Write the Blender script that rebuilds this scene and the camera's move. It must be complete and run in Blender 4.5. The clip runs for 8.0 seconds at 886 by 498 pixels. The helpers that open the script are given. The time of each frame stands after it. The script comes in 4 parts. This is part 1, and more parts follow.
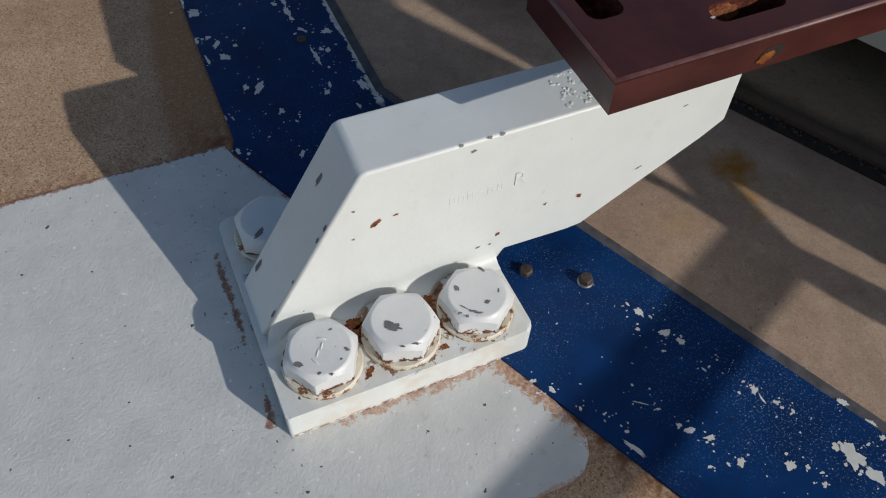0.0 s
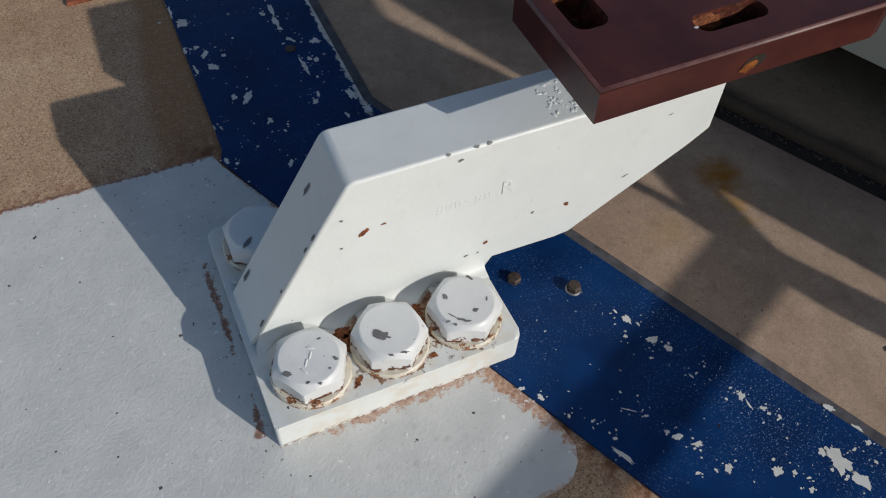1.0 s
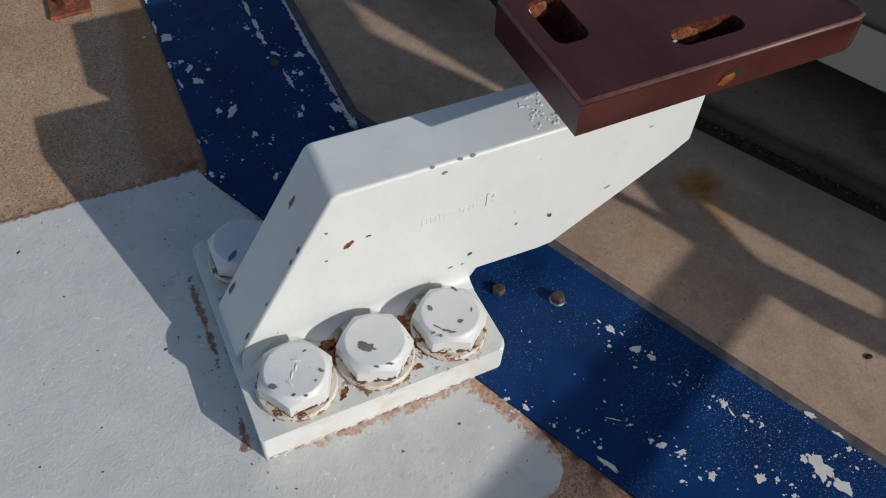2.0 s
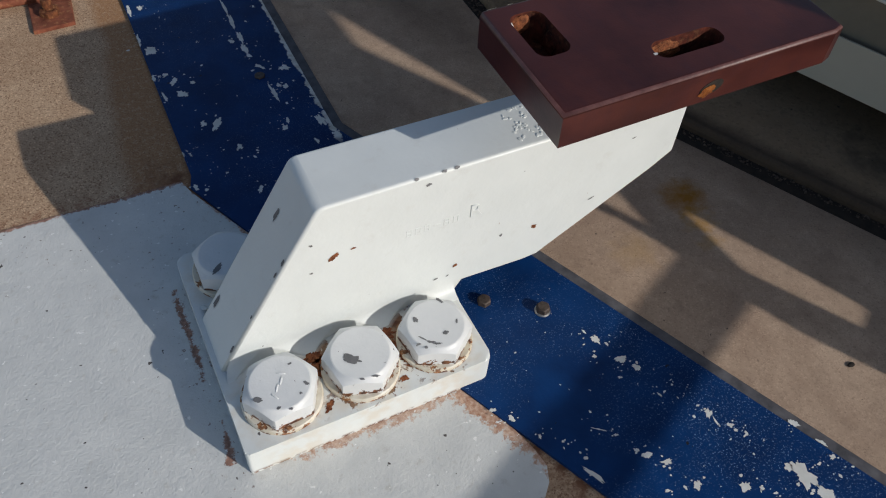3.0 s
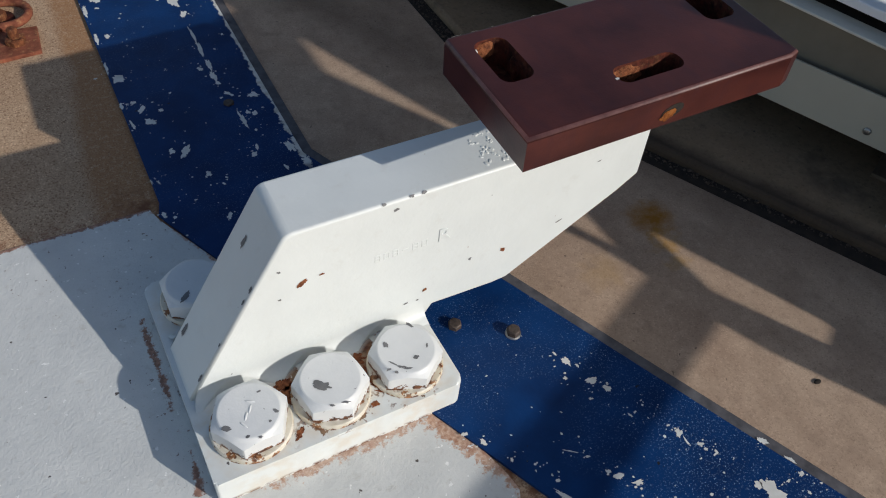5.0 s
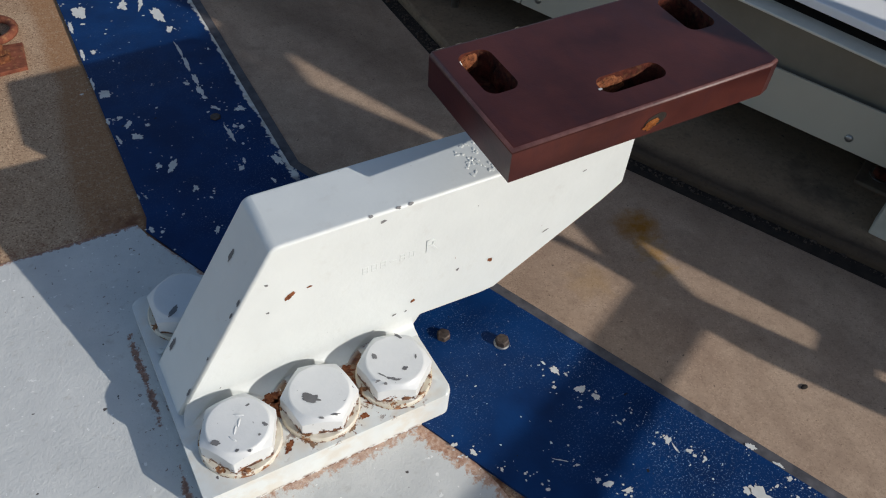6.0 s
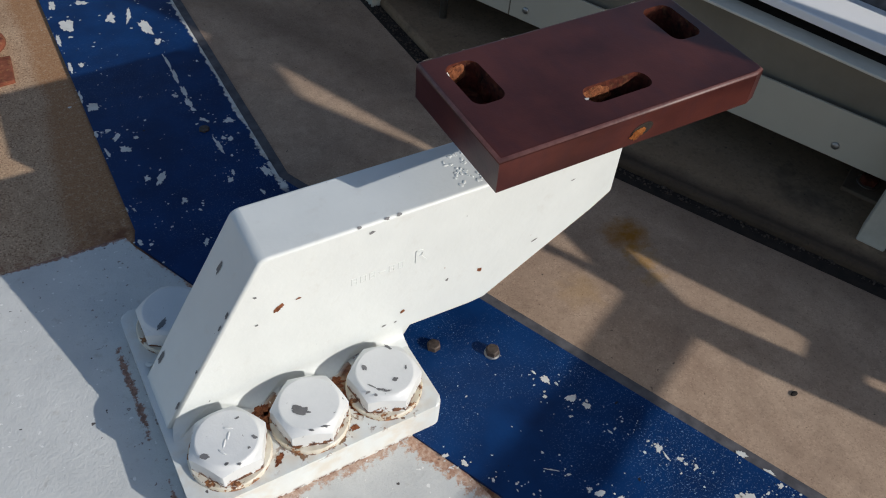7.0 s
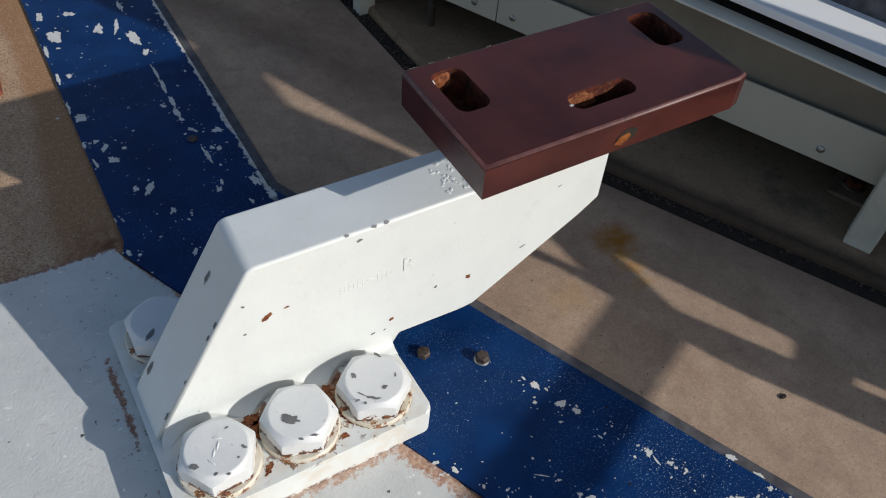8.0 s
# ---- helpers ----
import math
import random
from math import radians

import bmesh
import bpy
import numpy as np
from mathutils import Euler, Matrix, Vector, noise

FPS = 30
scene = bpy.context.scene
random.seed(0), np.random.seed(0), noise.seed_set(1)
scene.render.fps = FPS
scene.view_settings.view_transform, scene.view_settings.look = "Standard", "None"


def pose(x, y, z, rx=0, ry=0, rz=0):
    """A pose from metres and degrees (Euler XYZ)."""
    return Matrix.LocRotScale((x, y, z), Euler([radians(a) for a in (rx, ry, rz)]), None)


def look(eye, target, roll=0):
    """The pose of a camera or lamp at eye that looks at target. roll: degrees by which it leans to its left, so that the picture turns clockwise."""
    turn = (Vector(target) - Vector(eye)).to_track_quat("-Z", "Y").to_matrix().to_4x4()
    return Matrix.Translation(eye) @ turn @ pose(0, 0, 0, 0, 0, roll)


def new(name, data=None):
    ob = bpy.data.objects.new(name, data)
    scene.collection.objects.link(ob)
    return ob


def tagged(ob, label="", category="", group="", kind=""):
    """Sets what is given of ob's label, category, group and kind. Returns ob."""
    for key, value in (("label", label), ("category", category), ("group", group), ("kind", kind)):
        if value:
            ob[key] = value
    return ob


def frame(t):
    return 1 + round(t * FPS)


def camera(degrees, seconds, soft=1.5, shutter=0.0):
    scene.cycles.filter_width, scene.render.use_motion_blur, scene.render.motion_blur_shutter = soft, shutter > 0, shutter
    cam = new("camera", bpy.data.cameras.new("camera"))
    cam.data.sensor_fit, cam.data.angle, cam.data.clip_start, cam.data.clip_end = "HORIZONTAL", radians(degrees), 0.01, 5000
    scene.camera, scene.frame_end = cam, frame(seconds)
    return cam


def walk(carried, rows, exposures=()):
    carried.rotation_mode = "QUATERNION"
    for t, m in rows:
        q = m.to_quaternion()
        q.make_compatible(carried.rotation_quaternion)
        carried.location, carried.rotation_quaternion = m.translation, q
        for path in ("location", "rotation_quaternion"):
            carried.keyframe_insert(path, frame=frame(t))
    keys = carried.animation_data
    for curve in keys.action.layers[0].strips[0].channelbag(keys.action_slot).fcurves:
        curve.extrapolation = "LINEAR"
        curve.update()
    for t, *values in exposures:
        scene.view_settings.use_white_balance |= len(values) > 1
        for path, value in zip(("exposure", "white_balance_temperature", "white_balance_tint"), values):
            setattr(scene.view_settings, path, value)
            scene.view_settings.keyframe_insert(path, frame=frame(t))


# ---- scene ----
cam = camera(58.31, 8.0, soft=1.1)
PATH = [
    (0, (-0.0195, -0.2880, 0.6134), (0.2551, 0.2527, -0.1817), 3.78),
    (0.5, (-0.0185, -0.2892, 0.6146), (0.2615, 0.2535, -0.1772), 4.06),
    (1, (-0.0178, -0.2897, 0.6160), (0.2701, 0.2534, -0.1728), 4.28),
    (1.5, (-0.0186, -0.2916, 0.6178), (0.2797, 0.2533, -0.1659), 4.67),
    (3, (-0.0170, -0.2947, 0.6212), (0.3103, 0.2552, -0.1472), 5.74),
    (3.5, (-0.0160, -0.2951, 0.6220), (0.3201, 0.2556, -0.1420), 6.02),
    (4, (-0.0148, -0.2966, 0.6230), (0.3316, 0.2565, -0.1346), 6.28),
    (4.5, (-0.0133, -0.2972, 0.6230), (0.3421, 0.2580, -0.1290), 6.57),
    (6, (-0.0114, -0.3013, 0.6257), (0.3671, 0.2594, -0.1108), 6.63),
    (6.5, (-0.0107, -0.3018, 0.6259), (0.3755, 0.2606, -0.1052), 6.65),
    (7, (-0.0088, -0.3021, 0.6265), (0.3818, 0.2617, -0.1012), 6.63),
    (7.5, (-0.0070, -0.3037, 0.6272), (0.3887, 0.2620, -0.0962), 6.51),
    (8, (-0.0056, -0.3052, 0.6282), (0.3951, 0.2601, -0.0929), 6.45),
]
walk(cam, [(t, look(eye, target, roll)) for t, eye, target, roll in PATH], [(0.0, -0.24), (4.0, -0.08), (8.0, 0.07)])

# ---- light: low sun from the front right, clear sky ----
TO_SUN = Vector((0.466, -0.7735, 0.4297)).normalized()
world = bpy.data.worlds.new("sky")
scene.world = world
world.use_nodes = True
wn = world.node_tree.nodes
sky = wn.new("ShaderNodeTexSky")
sky.sky_type = "NISHITA"
sky.sun_disc = False
sky.sun_elevation = math.asin(TO_SUN.z)
sky.sun_rotation = math.atan2(TO_SUN.x, TO_SUN.y)
world.node_tree.links.new(sky.outputs[0], wn["Background"].inputs[0])
wn["Background"].inputs[1].default_value = 0.102
sun = new("sun", bpy.data.lights.new("sun", "SUN"))
sun.data.energy = 3.25
sun.data.angle = radians(0.53)
sun.data.color = (1.0, 0.96, 0.9)
sun.matrix_world = look(TO_SUN * 30, (0, 0, 0))


# ---- materials ----
class Mat:
    """A node material under construction."""

    def __init__(self, name, rough=0.6, metal=0.0, spec=0.5):
        self.m = bpy.data.materials.new(name)
        self.m.use_nodes = True
        self.t = self.m.node_tree
        self.b = self.t.nodes["Principled BSDF"]
        self.b.inputs["Roughness"].default_value = rough
        self.b.inputs["Metallic"].default_value = metal
        self.b.inputs["Specular IOR Level"].default_value = spec
        self.co = self.node("ShaderNodeNewGeometry").outputs["Position"]

    def node(self, kind, **kw):
        n = self.t.nodes.new(kind)
        for k, v in kw.items():
            n.inputs[k].default_value = v
        return n

    def link(self, a, b):
        self.t.links.new(a, b)

    def noise(self, scale, detail=4.0, rough=0.55, stretch=None, shift=0.0, distort=0.0):
        n = self.node("ShaderNodeTexNoise", Scale=scale, Detail=detail, Roughness=rough, Distortion=distort)
        mp = self.node("ShaderNodeMapping")
        mp.inputs["Location"].default_value = (shift, shift * 1.7, shift * 0.6)
        if stretch:
            mp.inputs["Scale"].default_value = stretch
        self.link(self.co, mp.inputs["Vector"])
        self.link(mp.outputs[0], n.inputs["Vector"])
        return n.outputs["Fac"]

    def voronoi(self, scale, shift=0.0):
        n = self.node("ShaderNodeTexVoronoi", Scale=scale)
        mp = self.node("ShaderNodeMapping")
        mp.inputs["Location"].default_value = (shift, shift, shift)
        self.link(self.co, mp.inputs["Vector"])
        self.link(mp.outputs[0], n.inputs["Vector"])
        return n.outputs

    def step(self, v, lo, hi):
        n = self.node("ShaderNodeMapRange")
        n.inputs["From Min"].default_value = lo
        n.inputs["From Max"].default_value = hi
        self.link(v, n.inputs["Value"])
        return n.outputs[0]

    def math(self, op, a, b=None, c=None):
        n = self.t.nodes.new("ShaderNodeMath")
        n.operation = op
        for i, v in enumerate((a, b, c)):
            if v is None:
                continue
            if isinstance(v, (int, float)):
                n.inputs[i].default_value = v
            else:
                self.link(v, n.inputs[i])
        return n.outputs[0]

    def mix(self, fac, a, b):
        n = self.t.nodes.new("ShaderNodeMix")
        n.data_type = "RGBA"
        for s, v in ((n.inputs[0], fac), (n.inputs[6], a), (n.inputs[7], b)):
            if isinstance(v, (int, float)):
                s.default_value = v
            elif isinstance(v, tuple):
                s.default_value = (*v, 1)
            else:
                self.link(v, s)
        return n.outputs[2]

    def axis(self):
        n = self.t.nodes.new("ShaderNodeSeparateXYZ")
        self.link(self.co, n.inputs[0])
        return n.outputs

    def distance(self, p, flat=True):
        """Distance from the upright line through p."""
        mul = self.t.nodes.new("ShaderNodeVectorMath")
        mul.operation = "MULTIPLY"
        self.link(self.co, mul.inputs[0])
        mul.inputs[1].default_value = (1, 1, 0 if flat else 1)
        n = self.t.nodes.new("ShaderNodeVectorMath")
        n.operation = "DISTANCE"
        self.link(mul.outputs[0], n.inputs[0])
        n.inputs[1].default_value = (p[0], p[1], 0 if flat else p[2])
        return n.outputs["Value"]

    def line(self, p, q):
        """Signed distance on the floor from the line p to q, positive to its right."""
        dx, dy = q[0] - p[0], q[1] - p[1]
        k = math.hypot(dx, dy)
        x, y, _ = self.axis()
        a = self.math("MULTIPLY_ADD", x, dy / k, -p[0] * dy / k)
        return self.math("ADD", a, self.math("MULTIPLY_ADD", y, -dx / k, p[1] * dx / k))

    def done(self, colour, bump=None, strength=0.3, dist=0.001, rough=None):
        if isinstance(colour, tuple):
            self.b.inputs["Base Color"].default_value = (*colour, 1)
        else:
            self.link(colour, self.b.inputs["Base Color"])
        if rough is not None:
            self.link(rough, self.b.inputs["Roughness"])
        if bump is not None:
            n = self.node("ShaderNodeBump", Strength=strength, Distance=dist)
            self.link(bump, n.inputs["Height"])
            self.link(n.outputs[0], self.b.inputs["Normal"])
        return self.m


# the plan: two straight runs of blue plate that meet in a mitre
NEAR_A, NEAR_BEND, NEAR_B = (0.057, 2.6), (0.0385, 0.329), (1.03, -1.83)
FAR_A, FAR_BEND, FAR_B = (0.2345, 2.6), (0.2105, 0.361), (1.195, -1.86)
JOINT_A, JOINT_BEND, JOINT_B = (0.47, 2.6), (0.47, 0.3975), (1.5, -1.585)
PLATE_X, PLATE_Y, PLATE_Z = 0.219, 0.2147, 0.0348
BOLTS = [(0.0412 + 0.0692 * i, y) for y in (0.0352, 0.1795) for i in range(3)]


def concrete(name, low, high, speck, grain=420, spots=0.5, light=0.45, pitted=0.7):
    """Concrete with single grains of sand and stone told apart by colour."""
    m = Mat(name, 0.9, spec=0.25)
    big = m.noise(5, 5, 0.6)
    mid = m.noise(38, 5, 0.65, shift=3)
    c = m.mix(m.step(m.math("ADD", m.math("MULTIPLY", big, 0.6), m.math("MULTIPLY", mid, 0.4)), 0.36, 0.64), low, high)
    v = m.voronoi(grain)
    pick = m.t.nodes.new("ShaderNodeSeparateColor")
    m.link(v["Color"], pick.inputs[0])
    c = m.mix(m.math("MULTIPLY", m.step(pick.outputs[0], 0.8, 0.86), spots * 0.8), c, speck)
    c = m.mix(m.math("MULTIPLY", m.step(pick.outputs[1], 0.84, 0.9), light), c, tuple(min(1, k * 1.45) for k in high))
    fine = m.noise(grain * 2.1, 3, 0.7, shift=19)
    c = m.mix(m.math("MULTIPLY", m.step(fine, 0.5, 0.66), spots * 0.55), c, speck)
    clump = m.step(m.noise(grain * 0.4, 4, 0.75, shift=44), 0.55, 0.72)
    c = m.mix(m.math("MULTIPLY", clump, spots * 0.45), c, speck)
    pits = m.step(m.noise(150, 2, 0.5, shift=5), 0.73, 0.76)
    c = m.mix(m.math("MULTIPLY", pits, pitted), c, (0.05, 0.04, 0.035))
    h = m.math("ADD", m.noise(grain * 1.5, 3, 0.6), m.math("MULTIPLY", pick.outputs[2], 0.35))
    return m, c, m.math("SUBTRACT", h, m.math("MULTIPLY", pits, 0.8))


def tan_concrete():
    m, c, h = concrete("tan_aggregate_concrete", (0.44, 0.285, 0.175), (0.6, 0.43, 0.285), (0.15, 0.07, 0.04), 720, 0.75, 0.5)
    stain = m.step(m.noise(9, 5, 0.6, shift=12), 0.5, 0.72)
    c = m.mix(m.math("MULTIPLY", stain, 0.3), c, (0.3, 0.17, 0.09))
    x, y, z = m.axis()
    # a brown run-off band beside the blue plate, wider towards the bracket
    off = m.math("ABSOLUTE", m.line(NEAR_BEND, NEAR_A))
    wide = m.math("MULTIPLY_ADD", m.step(y, 0.62, 0.36), 0.026, 0.032)
    wavy = m.math("MULTIPLY_ADD", m.noise(16, 4, 0.6, shift=33), 0.024, -0.012)
    band = m.step(m.math("SUBTRACT", m.math("ADD", off, wavy), wide), 0.008, -0.006)
    band = m.math("MULTIPLY", m.math("MULTIPLY", band, m.step(y, 0.2, 0.3)), m.step(m.noise(150, 4, 0.7, shift=71), 0.28, 0.5))
    c = m.mix(m.math("MULTIPLY", band, 0.75), c, (0.34, 0.165, 0.07))
    grit = m.step(m.noise(480, 4, 0.75, shift=88), 0.52, 0.66)
    c = m.mix(m.math("MULTIPLY", grit, 0.6), c, (0.13, 0.06, 0.032))
    c = m.mix(m.math("MULTIPLY", m.step(m.noise(520, 4, 0.75, shift=98), 0.58, 0.7), 0.5), c, (0.78, 0.62, 0.45))
    rim = m.step(m.math("ABSOLUTE", m.math("SUBTRACT", y, 0.349)), 0.016, 0.002)
    c = m.mix(m.math("MULTIPLY", m.math("MULTIPLY", rim, m.step(m.noise(120, 4, 0.6, shift=1), 0.45, 0.6)), 0.5), c, (0.24, 0.09, 0.05))
    edge = m.math("MULTIPLY", m.step(m.math("ABSOLUTE", m.line(NEAR_BEND, NEAR_B)), 0.035, 0.004), m.step(y, 0.4, 0.35))
    c = m.mix(m.math("MULTIPLY", edge, m.step(m.noise(70, 5, 0.65, shift=2), 0.38, 0.58)), c, (0.19, 0.085, 0.045))
    return m.done(c, h, 0.5, 0.0009)


def grey_concrete():
    m, c, h = concrete("worn_grey_concrete", (0.37, 0.255, 0.182), (0.535, 0.392, 0.283), (0.19, 0.125, 0.09), 700, 0.35, 0.2)
    streak = m.step(m.noise(14, 5, 0.65, (1, 0.4, 1), 6), 0.46, 0.7)
    c = m.mix(m.math("MULTIPLY", streak, 0.45), c, (0.25, 0.17, 0.12))
    c = m.mix(m.math("MULTIPLY", m.step(m.noise(48, 4, 0.6, shift=26), 0.55, 0.7), 0.3), c, (0.2, 0.135, 0.1))
    # darker towards the joint: shade from blocked sky put into the colour
    grime_or_shade = m.math("ADD", m.math("ABSOLUTE", m.line(JOINT_BEND, JOINT_B)), m.math("MULTIPLY", m.noise(14, 5, 0.6, shift=29), 0.09))
    c = m.mix(m.math("MULTIPLY", m.step(grime_or_shade, 0.1, 0.03), 0.6), c, (0.13, 0.085, 0.06))
    # dark flecks in the middle of the strip, an ochre stain near the joint and a paler one by the plate
    fleck = m.math("MULTIPLY", m.step(m.noise(330, 4, 0.7, shift=52), 0.6, 0.7), m.step(m.noise(9, 3, 0.6, shift=61), 0.42, 0.56))
    c = m.mix(m.math("MULTIPLY", fleck, 0.6), c, (0.13, 0.085, 0.06))
    for p, r, k, tint in (((0.526, 0.112), 0.033, 0.95, (0.3, 0.125, 0.008)), ((0.518, 0.075), 0.022, 0.75, (0.4, 0.2, 0.03)), ((0.512, 0.048), 0.016, 0.5, (0.42, 0.23, 0.05)), ((0.428, 0.067), 0.03, 0.35, (0.42, 0.25, 0.08))):
        d = m.math("ADD", m.distance(p), m.math("MULTIPLY_ADD", m.noise(60, 5, 0.65), 0.05, -0.025))
        c = m.mix(m.math("MULTIPLY", m.step(d, r, r * 0.15), k), c, tint)
    return m.done(c, h, 0.65, 0.001)


def dirty_slab():
    m, c, h = concrete("dirty_slab_concrete", (0.21, 0.14, 0.086), (0.3, 0.21, 0.135), (0.07, 0.048, 0.034), 300, 0.25, 0.12)
    blot = m.step(m.noise(13, 4, 0.6, shift=8), 0.58, 0.7)
    c = m.mix(m.math("MULTIPLY", blot, 0.5), c, (0.05, 0.042, 0.035))
    # nearly black, with a ragged border, along the slab's edge
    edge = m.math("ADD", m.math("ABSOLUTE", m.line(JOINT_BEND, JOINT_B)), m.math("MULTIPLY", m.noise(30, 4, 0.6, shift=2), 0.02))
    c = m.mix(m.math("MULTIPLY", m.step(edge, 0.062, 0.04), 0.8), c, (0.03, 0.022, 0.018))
    return m.done(c, h, 0.25, 0.0008)


def floor_paint():
    """White paint on concrete, rusty along the steel."""
    m = Mat("white_floor_paint", 0.75, spec=0.3)
    c = m.mix(m.step(m.noise(22, 5, 0.6), 0.3, 0.7), (0.565, 0.575, 0.565), (0.665, 0.67, 0.65))
    c = m.mix(m.math("MULTIPLY", m.step(m.noise(90, 4, 0.6, shift=4), 0.6, 0.74), 0.5), c, (0.44, 0.42, 0.38))
    ragged = m.noise(150, 6, 0.75, shift=7)
    patchy = m.noise(38, 4, 0.6, shift=77)
    x, y, z = m.axis()
    inner = m.mix(m.step(m.noise(240, 4, 0.7), 0.35, 0.65), (0.36, 0.17, 0.1), (0.62, 0.45, 0.34))

    def rust(d, wide, strength, c, lo=0.4, tint=inner):
        """Grains of rust, thick at the line and thinning out to the given width."""
        near = m.step(d, wide, 0.0)
        grain = m.math("ADD", m.math("MULTIPLY", ragged, 0.7), m.math("MULTIPLY", patchy, 0.3))
        f = m.step(m.math("ADD", grain, m.math("MULTIPLY", near, 0.34)), lo + 0.24, lo + 0.31)
        f = m.math("MULTIPLY", f, m.step(d, wide, wide * 0.8))
        return m.mix(m.math("MULTIPLY", f, strength), c, tint)

    # along the front edge of the base plate, from its middle on
    front = m.math("ADD", m.math("MULTIPLY", y, -1.0), m.math("MULTIPLY", m.step(x, 0.05, 0.0), 0.016))
    inside = m.math("MULTIPLY", m.step(x, -0.006, 0.002), m.step(y, 0.05, 0.02))
    front = m.math("ADD", front, m.math("MULTIPLY_ADD", inside, -1.0, 1.0))
    c = rust(front, 0.024, 0.85, c, 0.47)
    # a broken dark line a finger's width off its left edge
    deep = m.mix(m.step(m.noise(210, 4, 0.7, shift=5), 0.35, 0.65), (0.16, 0.06, 0.035), (0.4, 0.2, 0.13))
    left = m.math("ABSOLUTE", m.math("ADD", x, m.math("MULTIPLY_ADD", m.noise(26, 3, shift=15), 0.014, 0.004)))
    left = m.math("ADD", left, m.math("ADD", m.step(y, 0.012, 0.006), m.step(y, 0.205, 0.235)))
    left = m.math("ADD", left, m.math("MULTIPLY", m.math("MULTIPLY", m.step(y, 0.03, 0.06), m.step(y, 0.11, 0.085)), 0.005))
    c = rust(left, 0.0105, 0.9, c, 0.5, deep)
    freckle = m.math("MULTIPLY", m.step(m.math("ABSOLUTE", m.math("ADD", x, 0.012)), 0.03, 0.0), m.step(y, 0.3, 0.26))
    c = m.mix(m.math("MULTIPLY", freckle, m.step(m.noise(210, 3, 0.6, shift=81), 0.66, 0.69)), c, (0.16, 0.09, 0.07))
    blue = m.math("ADD", m.math("ABSOLUTE", m.line(NEAR_BEND, NEAR_B)), m.math("MULTIPLY", m.step(y, 0.0, 0.06), 0.012))
    c = rust(blue, 0.026, 0.95, c, 0.4)
    corner = m.math("SUBTRACT", m.distance((0.21, -0.02)), 0.012)
    c = rust(corner, 0.03, 0.85, c, 0.47)
    top = m.math("SUBTRACT", 0.343, y)
    c = rust(top, 0.008, 0.9, c, 0.42, deep)
    low = m.math("ADD", y, 0.1245)
    c = rust(low, 0.008, 0.7, c, 0.44)
    # pocks and rust freckles beyond the bracket
    pock = m.math("MULTIPLY", m.step(m.noise(230, 3, 0.55, shift=91), 0.69, 0.715), m.step(y, 0.2, 0.3))
    c = m.mix(m.math("MULTIPLY", pock, 0.8), c, (0.15, 0.1, 0.08))
    dots = m.step(m.noise(130, 2, 0.5, shift=31), 0.735, 0.75)
    c = m.mix(dots, c, (0.1, 0.09, 0.085))
    c = m.mix(m.step(m.noise(170, 3, 0.5, shift=41), 0.69, 0.71), c, (0.82, 0.82, 0.8))
    h = m.math("ADD", m.noise(420, 4, 0.65), m.math("MULTIPLY", m.noise(130, 4, shift=2), 0.7))
    return m.done(c, h, 0.5, 0.0011)


